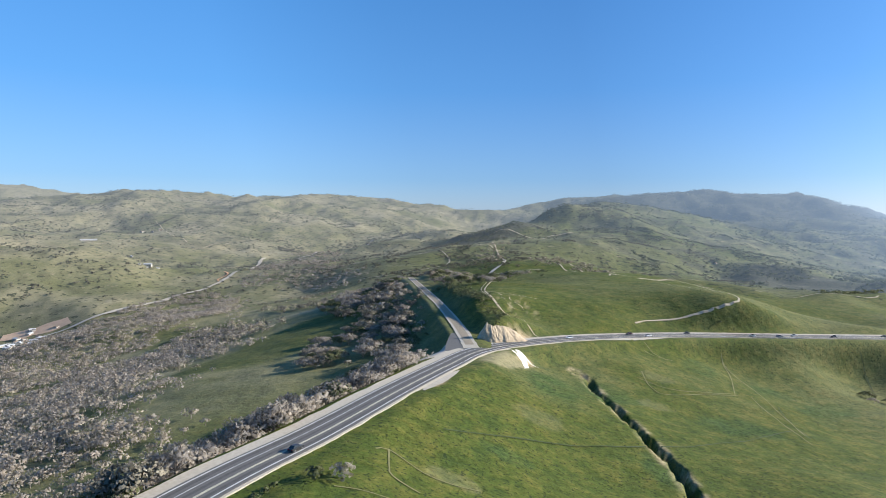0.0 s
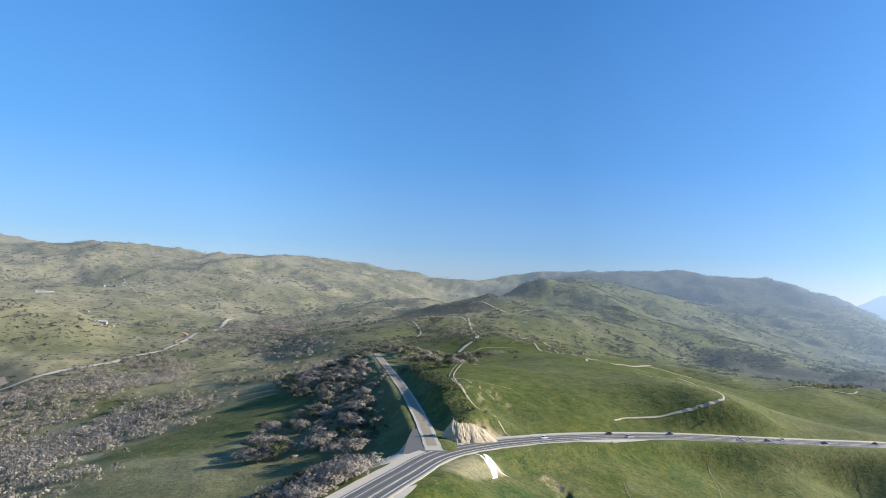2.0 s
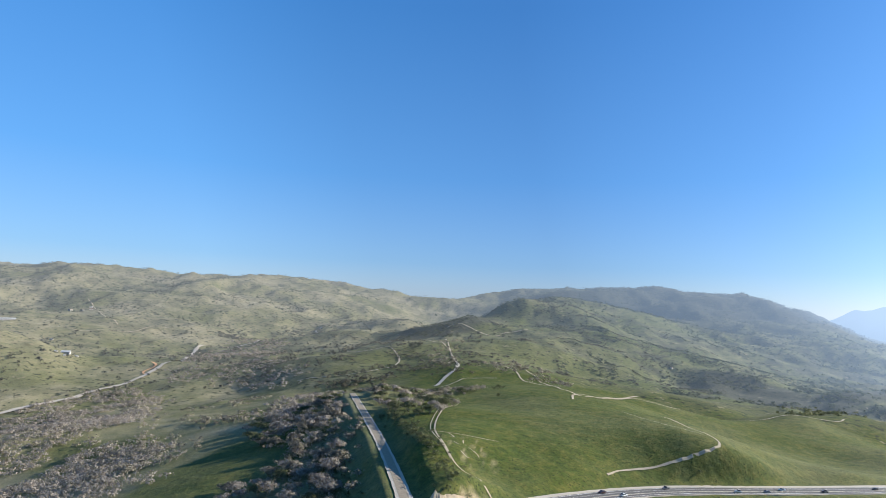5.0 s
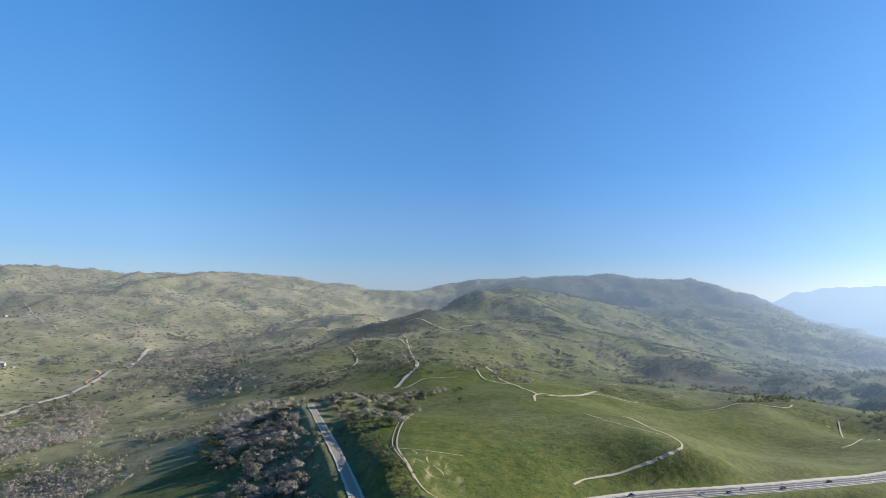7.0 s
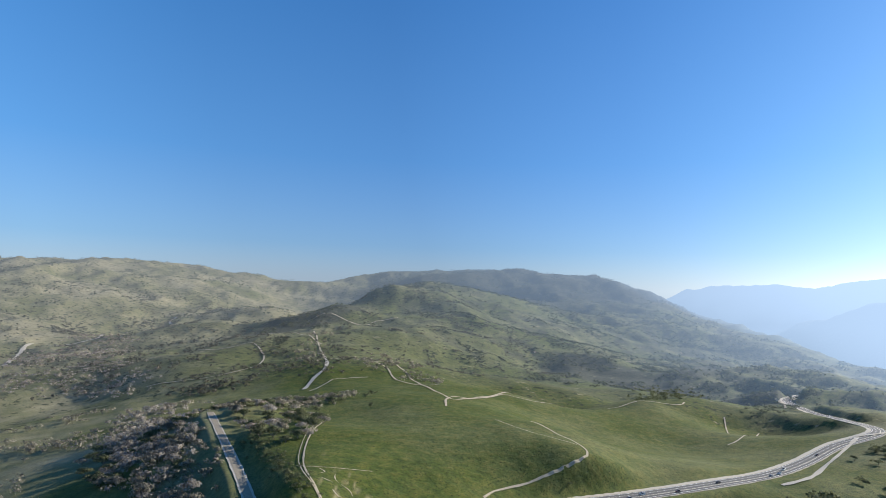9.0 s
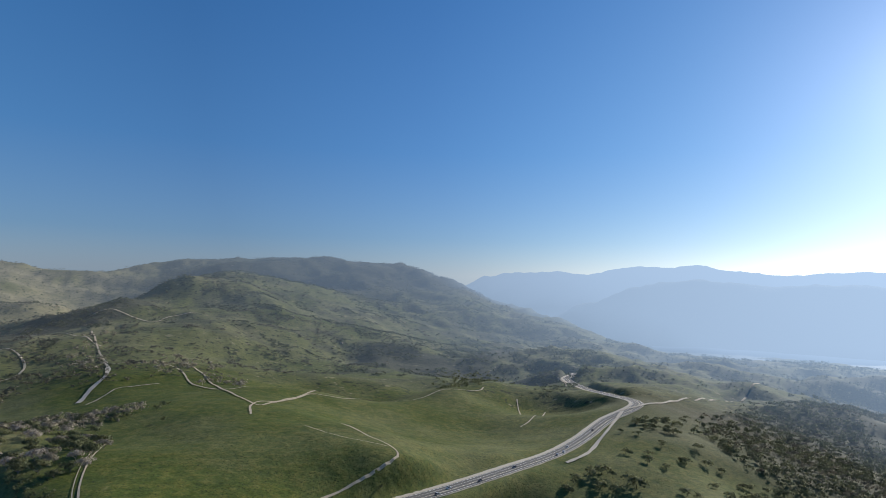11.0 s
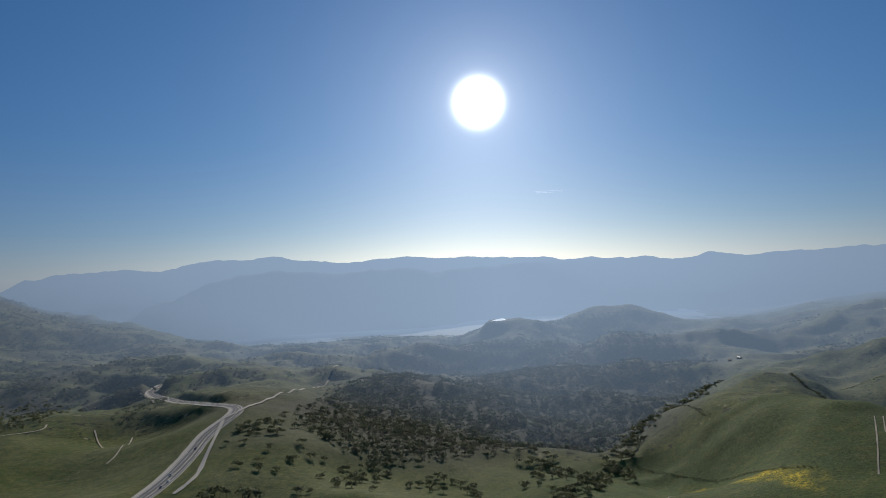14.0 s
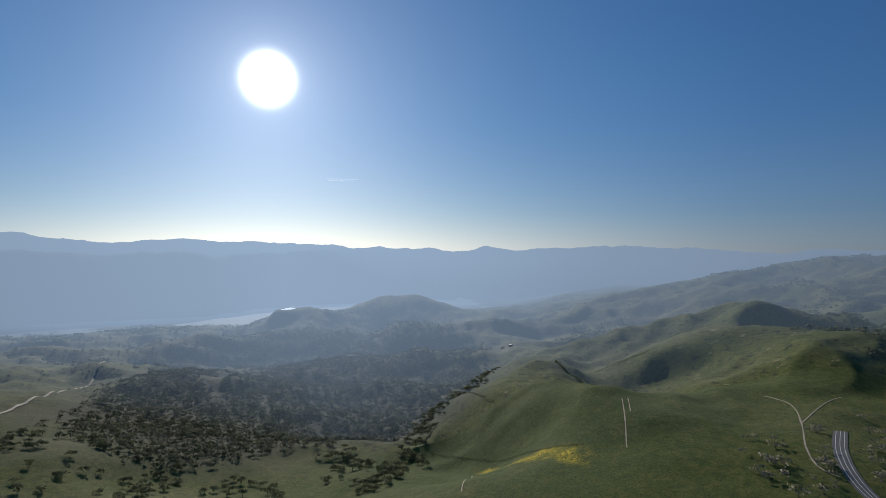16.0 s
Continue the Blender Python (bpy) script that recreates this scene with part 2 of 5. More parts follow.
# Centre: the green dome above the highway, the green rolls behind it.
form("dome", (-43, 618, -70), (4, 661, -64), (51, 638, -60), (88, 612, -62), (134, 600, -68), (143, 482, -63))
form("dome lane", (143, 519, -62), (139, 568, -63), (137, 601, -64))
form("dome south", (-20, 390, -66), (10, 470, -61), (60, 540, -60))
form("green rolls", (83, 695, -66), (250, 1024, -109), (321, 1001, -116), (481, 1097, -128), (465, 939, -107))
form("track bench", (150, 777, -82), (239, 832, -101), (379, 893, -106), (461, 898, -109), (432, 757, -117))
form("swale", (200, 640, -96), (250, 655, -107), (330, 700, -120))
form("side road", (-39, 306, -68), (-52, 358, -67), (-77, 437, -66), (-102, 510, -66), (-143, 626, -66))
form("cut bank", (-18, 352, -60), (-34, 400, -57), (-58, 462, -58), (-84, 520, -61))
form("fill slope", (-68, 335, -76), (-92, 400, -79), (-122, 470, -79), (-165, 600, -78))
form("highway", (-92, 40, -62), (-77, 118, -62), (-65, 163, -63), (-54, 212, -64), (-43, 261, -66), (-35, 297, -68), (-11, 337, -71), (26, 378, -75), (70, 421, -80), (118, 452, -84), (184, 476, -88), (255, 511, -93), (326, 548, -98), (391, 589, -100), (464, 637, -98), (553, 682, -94))
form("upper highway", (592, 781, -103), (642, 894, -118), (707, 1034, -128))
# South-east of the highway: the pasture falling to the creek.
form("pasture", (-46, 129, -63), (-17, 163, -75), (7, 209, -84), (79, 263, -98), (106, 229, -97))
form("pasture low", (111, 374, -102), (191, 440, -112), (206, 470, -110), (221, 400, -118), (126, 430, -98))
form("creek", (140, 120, -104), (220, 280, -116), (330, 380, -112))
form("loop hill", (691, 1223, -156), (800, 1276, -143), (964, 1285, -115), (1100, 1225, -148), (1255, 1207, -160))
form("loop foot", (475, 823, -133), (515, 771, -128), (639, 1019, -141))
# East: wooded ridges down to the lake.
form("oak meadow", (380, 520, -96), (563, 626, -102), (367, 389, -100))
form("east lane", (585, 672, -99), (727, 736, -120), (1051, 874, -148))
form("wooded crest", (1121, 782, -161), (1222, 693, -172), (1201, 615, -172), (1293, 514, -168), (1337, 334, -165), (1258, 159, -146))
form("wooded slope", (706, 586, -139), (745, 470, -150), (787, 360, -153), (885, 261, -158))
form("wooded foot", (469, 464, -119), (562, 384, -131), (640, 282, -141), (708, 220, -150))
form("lower meadow", (362, 442, -104), (428, 375, -118), (496, 297, -129), (528, 227, -127))
form("second crest", (1149, 1313, -162), (1341, 1168, -182), (1509, 1010, -186), (1741, 894, -182), (1872, 690, -180), (1775, 397, -144), (1660, 174, -155))
form("between crests", (1300, 960, -206), (1333, 880, -210), (1530, 587, -215), (1501, 231, -195))
form("third crest", (1179, 1559, -158), (1565, 1607, -188), (1920, 1401, -200), (2098, 1198, -204), (2315, 945, -208), (2617, 634, -132), (2548, 458, -112), (2640, 380, -170))
form("third valley", (1400, 1420, -205), (1750, 1180, -212), (2000, 960, -205), (2150, 600, -200), (2100, 300, -195))
form("pond shelf", (2090, 890, -131), (2140, 910, -133))
form("lake bed", (1950, 2060, -246), (2240, 1870, -250), (2560, 1570, -252), (3354, 975, -246), (3575, 369, -244), (4000, 30, -240))
form("far shore", (2334, 2451, -222), (2866, 1811, -224), (3600, 1043, -222), (3900, 259, -218), (3300, -900, -90), (3000, -2000, 20))
form("under the ranges", (2700, 3700, -235), (3400, 3000, -238), (4000, 2200, -238), (4500, 1200, -238), (4700, 0, -235), (4500, -1200, -120))
form("ravine", (479, 223, -118), (600, 226, -138), (692, 229, -149), (828, 205, -143), (1090, 129, -132), (1442, 97, -146))
form("bench", (714, 175, -118), (891, 70, -96), (734, 11, -76), (617, -41, -60), (606, 51, -58))
form("flower slope", (503, 148, -112), (414, 84, -67), (409, 148, -84), (464, 23, -45), (358, 38, -56), (257, 39, -60))
form("east hill", (989, 25, -93), (1075, -96, -71), (1102, -205, -52), (1015, -308, -12), (665, -226, -18), (639, -154, -34))
form("east hill foot", (813, -117, -62), (1089, -496, -35), (1435, -39, -127))
form("valley behind east hill", (1260, -80, -128), (1330, -260, -105), (1290, -420, -80), (1600, -250, -125))
form("south-east hills", (2036, -112, -120), (2086, -407, -72), (2102, -697, -1), (2267, -1062, 56), (2176, -1222, 79))
form("old road", (330, -40, -46), (380, -90, -40), (300, -120, -48))
# Behind the start: rolling ground.
form("south", (0, -120, -66), (-160, 0, -96), (-400, -300, -110), (300, -600, -40), (-900, 100, -150))
form("far south", (-1500, -800, -60), (0, -1500, -40), (1500, -1800, 20), (-3200, 200, 40), (-3000, -3000, 80), (0, -4200, 60), (3000, -3500, 90), (-3500, 1800, 60))

form("bench brow", (722, 179, -114), (586, 105, -74), (523, 57, -53), (500, 21, -43))
form("bench foot", (643, 222, -139), (568, 151, -116), (524, 117, -101), (462, 80, -70), (424, 46, -57))
form("hill spur", (828, 23, -76), (860, -83, -62), (852, -137, -48), (958, -252, -20))
form("behind spur", (1027, -48, -96), (994, -135, -72), (1038, -224, -57))
form("behind bench", (879, 37, -99), (806, -24, -92), (709, -52, -79))
form("hollow", (514, -75, -46), (465, -70, -47))
form("behind the rolls", (200, 905, -115), (300, 950, -125), (400, 985, -129))

LAKE_Z = -232.0
ROADS = {
    "highway": [(-100, -10, -62), (-92, 40, -62), (-77, 118, -62), (-65, 163, -63), (-54, 212, -64), (-43, 261, -66), (-33, 300, -68), (-11, 337, -71), (26, 378, -75), (70, 418, -80), (118, 448, -84), (184, 476, -88), (255, 511, -93), (326, 548, -98), (391, 589, -100), (464, 637, -98), (553, 682, -94), (592, 781, -103), (642, 894, -118), (707, 1034, -128), (800, 1120, -135)],
    "side": [(-36, 300, -68), (-52, 358, -67), (-77, 437, -66), (-102, 510, -66), (-143, 626, -66)],
}


def smooth_line(points, step):
    """A Catmull-Rom line through the points, sampled every step metres."""
    p = [np.array(q, float) for q in points]
    p = [2 * p[0] - p[1]] + p + [2 * p[-1] - p[-2]]
    out = []
    for a, b, c, d in zip(p, p[1:], p[2:], p[3:]):
        n = max(2, int(np.linalg.norm((c - b)[:2]) / step))
        for k in range(n):
            t = k / n
            out.append(0.5 * (2 * b + (c - a) * t + (2 * a - 5 * b + 4 * c - d) * t * t + (3 * b - a - 3 * c + d) * t**3))
    out.append(p[-2])
    return np.array(out)


# A smooth surface over the forms (multiquadric, softer with distance).
KNOTS = np.array(FORMS)
_, first = np.unique(np.round(KNOTS[:, :2] / 6), axis=0, return_index=True)
KNOTS = KNOTS[np.sort(first)]
SOFT = 14 + 0.05 * np.hypot(KNOTS[:, 0], KNOTS[:, 1] - 80)
span = np.sqrt(((KNOTS[:, None, :2] - KNOTS[None, :, :2]) ** 2).sum(-1) + SOFT[None] ** 2)
span[np.diag_indices(len(KNOTS))] -= 0.02 * SOFT
WEIGHTS = np.linalg.solve(np.block([[span, np.ones((len(KNOTS), 1))], [np.ones((1, len(KNOTS))), np.zeros((1, 1))]]), np.r_[KNOTS[:, 2], 0])

LATTICE = np.random.RandomState(5).rand(257, 257)


def value_noise(x, y):
    xi, yi = np.floor(x).astype(int), np.floor(y).astype(int)
    fx, fy = x - xi, y - yi
    fx, fy = fx * fx * (3 - 2 * fx), fy * fy * (3 - 2 * fy)
    g = lambda a, b: LATTICE[a % 257, b % 257]
    return (g(xi, yi) * (1 - fx) + g(xi + 1, yi) * fx) * (1 - fy) + (g(xi, yi + 1) * (1 - fx) + g(xi + 1, yi + 1) * fx) * fy - 0.5


def ridged(x, y, wave, octaves=4):
    out, amp = 0.0, 1.0
    for k in range(octaves):
        out = out + amp * (0.5 - 2 * np.abs(value_noise(x / wave + 17 * k, y / wave - 9 * k)))
        wave, amp = wave * 0.47, amp * 0.5
    return out


# Crests of the two ranges beyond the lake: bearing and height.
FAR_CREST = [(22, -60), (26, 34), (29.5, 76), (35, 107), (41, 141), (49, 160), (55.5, 139), (60.4, 146), (65, 128), (71, 118), (80, 105), (95, 60)]
NEAR_CREST = [(33, -260), (38, -120), (45, 53), (50.5, 72), (55.5, 60), (62.6, 52), (67.5, 80), (73, 80), (76, 93), (80.3, 86), (85, 86), (90, 112), (94, 116), (99.4, 110), (105, 108), (113, 92), (121.2, 98), (135, 60)]


def range_height(r, b, crest, foot, width, back):
    top = foot + width
    h = np.interp(b, [p[0] for p in crest], [p[1] for p in crest])
    h = 76 + (h - 76) * top / 4000
    rise = np.clip((r - foot) / width, 0, 1)
    fall = np.clip((r - top) / back, 0, 1)
    return LAKE_Z - 14 + (h - LAKE_Z + 14) * (rise * rise * (3 - 2 * rise)) * (1 - 0.45 * fall)


GRADES = [(smooth_line(pts, 6), half, ease) for pts, half, ease in ((ROADS["highway"], 11.0, 11.0), (ROADS["side"], 7.0, 9.0))]
GULLY = smooth_line([(16, 322, 1.0), (22, 312, 3.0), (30, 283, 3.5), (42, 248, 4.0), (49, 216, 4.5), (52, 190, 4.5), (70, 150, 4)], 4)


def near_line(x, y, line):
    """Distance to a sampled line and its third value there."""
    best, val = np.full(x.shape, 1e9), np.zeros(x.shape)
    for q in line:
        d = (x - q[0]) ** 2 + (y - q[1]) ** 2
        m = d < best
        best[m], val[m] = d[m], q[2]
    return np.sqrt(best), val


def relief(x, y):
    """Height of the land."""
    x, y = np.asarray(x, float).ravel(), np.asarray(y, float).ravel()
    z = np.empty_like(x)
    for s in range(0, len(x), 20000):
        d = np.sqrt((x[s:s + 20000, None] - KNOTS[None, :, 0]) ** 2 + (y[s:s + 20000, None] - KNOTS[None, :, 1]) ** 2 + SOFT[None] ** 2)
        z[s:s + 20000] = d @ WEIGHTS[:-1] + WEIGHTS[-1]
    r = np.hypot(x, y - 80)
    b = np.degrees(np.arctan2(x, y - 80))
    shore = np.interp(b, [40, 62, 72, 80, 90, 100, 125], [2880, 2950, 3600, 3880, 4120, 4100, 3500])
    ranges = np.maximum(range_height(r, b, NEAR_CREST, shore, 560, 400), range_height(r, b, FAR_CREST, 3800.0, 700, 300))
    part_of = np.clip((b - 24) / 5, 0, 1) * np.clip((138 - b) / 8, 0, 1)
    z = np.where(r > shore - 60, np.maximum(z, z + (ranges - z) * part_of), z)
    hills = np.clip((r - 700) / 900, 0, 1) * 25 + np.clip((r - 2300) / 700, 0, 1) * np.clip((46 - b) / 14, 0, 1) * 24
    z += (ridged(x, y, 400) - 0.29) * hills
    z += (ridged(x + 300, y, 290, 4) - 0.29) * np.clip((b - 24) / 12, 0, 1) * np.clip((r - 800) / 400, 0, 1) * np.clip((2700 - r) / 500, 0, 1) * 36
    z += (ridged(x - 100, y + 60, 210, 3) - 0.27) * np.clip((b - 62) / 12, 0, 1) * np.clip((r - 420) / 250, 0, 1) * np.clip((1500 - r) / 500, 0, 1) * 27
    z += (ridged(x + 90, y, 130, 3) - 0.255) * np.clip((r - 300) / 1500, 0, 1) * 6
    z += (ridged(x, y + 50, 520, 5) - 0.3) * np.clip((r - shore - 60) / 300, 0, 1) * np.clip((b - 30) / 6, 0, 1) * 26
    z += value_noise(x / 38, y / 38) * 2.2 + value_noise(x / 11, y / 11) * 0.7
    bowl = np.clip((np.hypot((x - 2100) / 1.5, y - 893) - 40) / 40, 0, 1)
    z = -131.5 + (z + 131.5) * bowl
    for line, half, ease in GRADES:
        lo, hi = line[:, :2].min(0) - 60, line[:, :2].max(0) + 60
        m = np.where((x > lo[0]) & (x < hi[0]) & (y > lo[1]) & (y < hi[1]))[0]
        if not len(m):
            continue
        d, v = near_line(x[m], y[m], line)
        f = np.clip((d - half) / ease, 0, 1)
        f = f * f * (3 - 2 * f)
        z[m] = (v - 0.3) * (1 - f) + z[m] * f
    m = np.where((np.abs(x - 40) < 80) & (np.abs(y - 250) < 130))[0]
    if len(m):
        d, v = near_line(x[m] + 3 * value_noise(x[m] / 9, y[m] / 9 + 5), y[m], GULLY)
        z[m] -= 1.15 * v * np.exp(-((d + 1.5 * value_noise(x[m] / 3, y[m] / 3)) / 2.3) ** 4)
    return z


def blob(x, y, cx, cy, rx, ry, turn=0.0, edge=0.35):
    """Soft oval patch with a ragged edge, 0 to 1."""
    c, s = math.cos(radians(turn)), math.sin(radians(turn))
    u, v = ((x - cx) * c + (y - cy) * s) / rx, (-(x - cx) * s + (y - cy) * c) / ry
    q = np.sqrt(u * u + v * v) + 0.5 * value_noise(x / (0.5 * min(rx, ry)), y / (0.5 * min(rx, ry)))
    return np.clip((1 - q) / edge + 0.5, 0, 1)


# ---- the ground: one sheet to the horizon, finer in the way the camera looks ----
CX, CY = 0.0, 80.0
angles = np.concatenate([np.arange(-60, 132, 0.22), np.arange(132, 298, 4.0)])      # degrees from +y towards +x
radii = [0.4]
while radii[-1] < 4850:
    radii.append(radii[-1] * 1.0135 + 0.35)
radii = np.array(radii)
A, R = np.meshgrid(np.radians(angles), radii, indexing="ij")
GX, GY = CX + R * np.sin(A), CY + R * np.cos(A)
GZ = relief(GX, GY).reshape(GX.shape)
NA, NR = GX.shape


def sheet(name, keep, material, kind_label):
    """The faces of the ground net for which keep() holds, as one object."""
    idx = np.arange(NA * NR).reshape(NA, NR)
    a, b = idx, np.roll(idx, -1, 0)
    quads = np.stack([a[:, :-1], a[:, 1:], b[:, 1:], b[:, :-1]], -1).reshape(-1, 4)
    fx, fy = GX.ravel()[quads].mean(1), GY.ravel()[quads].mean(1)
    quads = quads[keep(fx, fy)]
    used, quads = np.unique(quads, return_inverse=True)
    quads = quads.reshape(-1, 4)
    co = np.stack([GX.ravel(), GY.ravel(), GZ.ravel()], -1)[used]
    me = bpy.data.meshes.new(name)
    me.vertices.add(len(co))
    me.vertices.foreach_set("co", co.ravel())
    me.loops.add(quads.size)
    me.loops.foreach_set("vertex_index", quads.ravel().astype(np.int32))
    me.polygons.add(len(quads))
    me.polygons.foreach_set("loop_start", np.arange(0, quads.size, 4, dtype=np.int32))
    me.update(calc_edges=True)
    me.polygons.foreach_set("use_smooth", np.ones(len(quads), bool))
    me.materials.append(material)
    ob = tagged(new(name, me), kind_label, "ground", kind="structure")
    return ob, co


def bearing(x, y):
    return np.degrees(np.arctan2(x - CX, y - CY))


def zone(x, y):
    """0 near land, 1 western and northern distance, 2 ridges above the lake, 3 shores of the lake, 4 ranges beyond it."""
    r, b = np.hypot(x - CX, y - CY), bearing(x, y)
    out = np.zeros(len(x), int)
    out[(r > 900) & (b < 18)] = 1
    out[(r > np.interp(b, [18, 44, 58, 70], [900, 900, 850, 650])) & (b >= 18)] = 2
    out[(r > 2500) & (b < 30)] = 1
    out[(r > np.interp(b, [30, 40, 50], [3300, 2500, 2150])) & (b >= 30)] = 3
    out[(r > 3180 + np.clip((36 - b) / 8, 0, 1) * 400) & (b >= 26)] = 4
    return out


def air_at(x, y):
    """How much of the valley's painted haze covers a place, and how bright it is towards the sun."""
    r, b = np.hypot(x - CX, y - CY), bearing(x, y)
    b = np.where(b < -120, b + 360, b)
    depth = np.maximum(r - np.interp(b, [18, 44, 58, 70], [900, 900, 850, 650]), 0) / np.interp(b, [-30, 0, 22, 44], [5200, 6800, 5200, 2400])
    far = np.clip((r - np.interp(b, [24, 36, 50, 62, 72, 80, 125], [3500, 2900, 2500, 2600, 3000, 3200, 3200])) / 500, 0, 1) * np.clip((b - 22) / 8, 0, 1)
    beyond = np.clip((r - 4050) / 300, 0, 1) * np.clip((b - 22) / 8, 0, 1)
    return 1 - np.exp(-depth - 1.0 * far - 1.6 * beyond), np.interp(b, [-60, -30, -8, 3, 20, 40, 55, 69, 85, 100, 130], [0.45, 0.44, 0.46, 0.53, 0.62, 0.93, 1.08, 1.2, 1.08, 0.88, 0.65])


def attribute(ob, name, values):
    at = ob.data.attributes.new(name, "FLOAT", "POINT")
    at.data.foreach_set("value", np.asarray(values, np.float32))


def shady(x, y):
    """Slopes turned from the morning sun, where the scrub grows and shade is painted: 0 to 1."""
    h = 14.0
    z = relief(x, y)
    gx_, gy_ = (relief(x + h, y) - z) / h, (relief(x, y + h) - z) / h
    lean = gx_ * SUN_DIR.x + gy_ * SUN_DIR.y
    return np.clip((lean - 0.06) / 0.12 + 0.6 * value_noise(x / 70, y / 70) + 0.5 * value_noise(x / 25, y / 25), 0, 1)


def cover(ob, co):
    """Dry grass and scrub on the rougher land away from the highway; their masks also paint haze and slope shade."""
    x, y = co[:, 0], co[:, 1]
    r, b = np.hypot(x - CX, y - CY), bearing(x, y)
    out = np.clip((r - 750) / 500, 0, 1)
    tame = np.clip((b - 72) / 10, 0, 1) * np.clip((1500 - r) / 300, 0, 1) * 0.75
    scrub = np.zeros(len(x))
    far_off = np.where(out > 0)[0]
    # Scrub on the shady slopes, with their shade put into the ground colour.
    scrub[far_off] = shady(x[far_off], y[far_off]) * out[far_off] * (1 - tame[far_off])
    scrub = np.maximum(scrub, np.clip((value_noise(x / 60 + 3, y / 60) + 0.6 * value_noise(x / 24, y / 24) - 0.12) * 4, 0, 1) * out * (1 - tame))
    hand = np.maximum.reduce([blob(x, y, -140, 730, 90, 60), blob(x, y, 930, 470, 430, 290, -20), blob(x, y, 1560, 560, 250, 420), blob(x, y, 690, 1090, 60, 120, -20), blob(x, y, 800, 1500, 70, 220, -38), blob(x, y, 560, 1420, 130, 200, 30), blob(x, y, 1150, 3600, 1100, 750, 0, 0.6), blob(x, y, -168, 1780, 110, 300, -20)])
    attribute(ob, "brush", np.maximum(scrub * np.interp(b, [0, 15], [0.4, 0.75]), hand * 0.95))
    # Dry patches; distance and western terms lighten the colour for haze and sunlight.
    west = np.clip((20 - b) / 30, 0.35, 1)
    attribute(ob, "dry_haze", np.clip(np.maximum.reduce([np.clip((r - 900) / 900, 0, 1) * west * (0.65 + 0.9 * value_noise(x / 220, y / 220) + 0.5 * value_noise(x / 60, y / 60)), np.clip((-b - 8) / 12, 0, 1) * np.clip((r - 170) / 120, 0, 1) * (1 - 0.8 * blob(x, y, -200, 450, 55, 110, -15)) * np.clip(0.5 + 0.7 * value_noise(x / 90, y / 90) + 0.4 * value_noise(x / 21, y / 21), 0.1, 1), blob(x, y, -620, 700, 160, 80, 30) * 0.7, blob(x, y, -20, 290, 18, 8, 60) * 0.7, blob(x, y, 53, 303, 9, 6) * 0.2, blob(x, y, -1, 232, 10, 8) * 0.15, blob(x, y, 62, 346, 10, 6) * 0.2, blob(x, y, -25, 159, 8, 5) * 0.2]), 0, 1))


ground, gco = sheet("ground", lambda x, y: zone(x, y) == 0, GRASS, "rolling green hill pasture with parched, paled and brushy patches")
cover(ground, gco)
DISTANT = []
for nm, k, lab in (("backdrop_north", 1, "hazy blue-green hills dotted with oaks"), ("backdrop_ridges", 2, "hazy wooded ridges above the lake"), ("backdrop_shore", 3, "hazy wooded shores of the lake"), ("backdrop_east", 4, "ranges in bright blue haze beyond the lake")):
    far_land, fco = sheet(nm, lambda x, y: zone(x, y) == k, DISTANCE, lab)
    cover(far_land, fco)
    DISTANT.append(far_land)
    # Strength of the haze painted on this far land.
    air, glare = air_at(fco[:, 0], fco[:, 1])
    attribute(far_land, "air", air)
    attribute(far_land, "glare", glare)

gx, gy = gco[:, 0], gco[:, 1]
gap = np.full(len(gx), 99.0)
near = np.where((np.abs(gx - 40) < 90) & (np.abs(gy - 250) < 130))[0]
gap[near] = near_line(gx[near], gy[near], GULLY)[0]
rim = np.exp(-((gap - 3.4) / 1.3) ** 2) * np.clip(0.5 + 2.2 * value_noise(gx / 6, gy / 6), 0, 1) * 0.55
scars = np.maximum.reduce([blob(gx, gy, -18, 424, 4.5, 26, 22, 1.2), blob(gx, gy, -28, 408, 5, 16, 35, 1.2), blob(gx, gy, -8, 414, 2.5, 14, 25, 1.2)]) * np.clip(3.0 * value_noise(gx / 1.7, gy / 4.5) - 0.3, 0, 1)
soil = np.maximum.reduce([scars * 0.45, 0.8 * blob(gx, gy, -14, 350, 12, 6, 40), blob(gx, gy, -44, 228, 12, 5, 70), blob(gx, gy, -10, 306, 4, 3), rim])
attribute(ground, "soil", soil)
# Weed patches, then two broad eastern ovals of painted shade.
attribute(ground, "lush_shade", np.maximum.reduce([blob(gx, gy, 166, 380, 26, 9, 40), blob(gx, gy, 138, 392, 12, 8), blob(gx, gy, 96, 394, 10, 16, -20), blob(gx, gy, 30, 300, 16, 12), blob(gx, gy, 44, 222, 8, 14), blob(gx, gy, -12, 190, 8, 5), blob(gx, gy, 4, 280, 14, 20), blob(gx, gy, 92, 300, 20, 12), 0.75 * blob(gx, gy, 640, 30, 330, 190, -35, 0.8), 0.6 * blob(gx, gy, 1000, -150, 260, 200, 0, 0.8)]) * np.clip(0.75 + 0.8 * value_noise(gx / 7, gy / 7), 0, 1))
flowers = np.maximum.reduce([blob(gx, gy, 448, 92, 42, 12, 42, 1.0), blob(gx, gy, 520, 138, 14, 5, 40, 1.0), blob(gx, gy, 410, 72, 14, 7, 30, 1.0), blob(gx, gy, 640, 40, 24, 6, 0, 1.0) * 0.5])
attribute(ground, "bloom", flowers * np.clip(0.55 + 1.3 * value_noise(gx / 9, gy / 9), 0, 1))

from mathutils.bvhtree import BVHTree

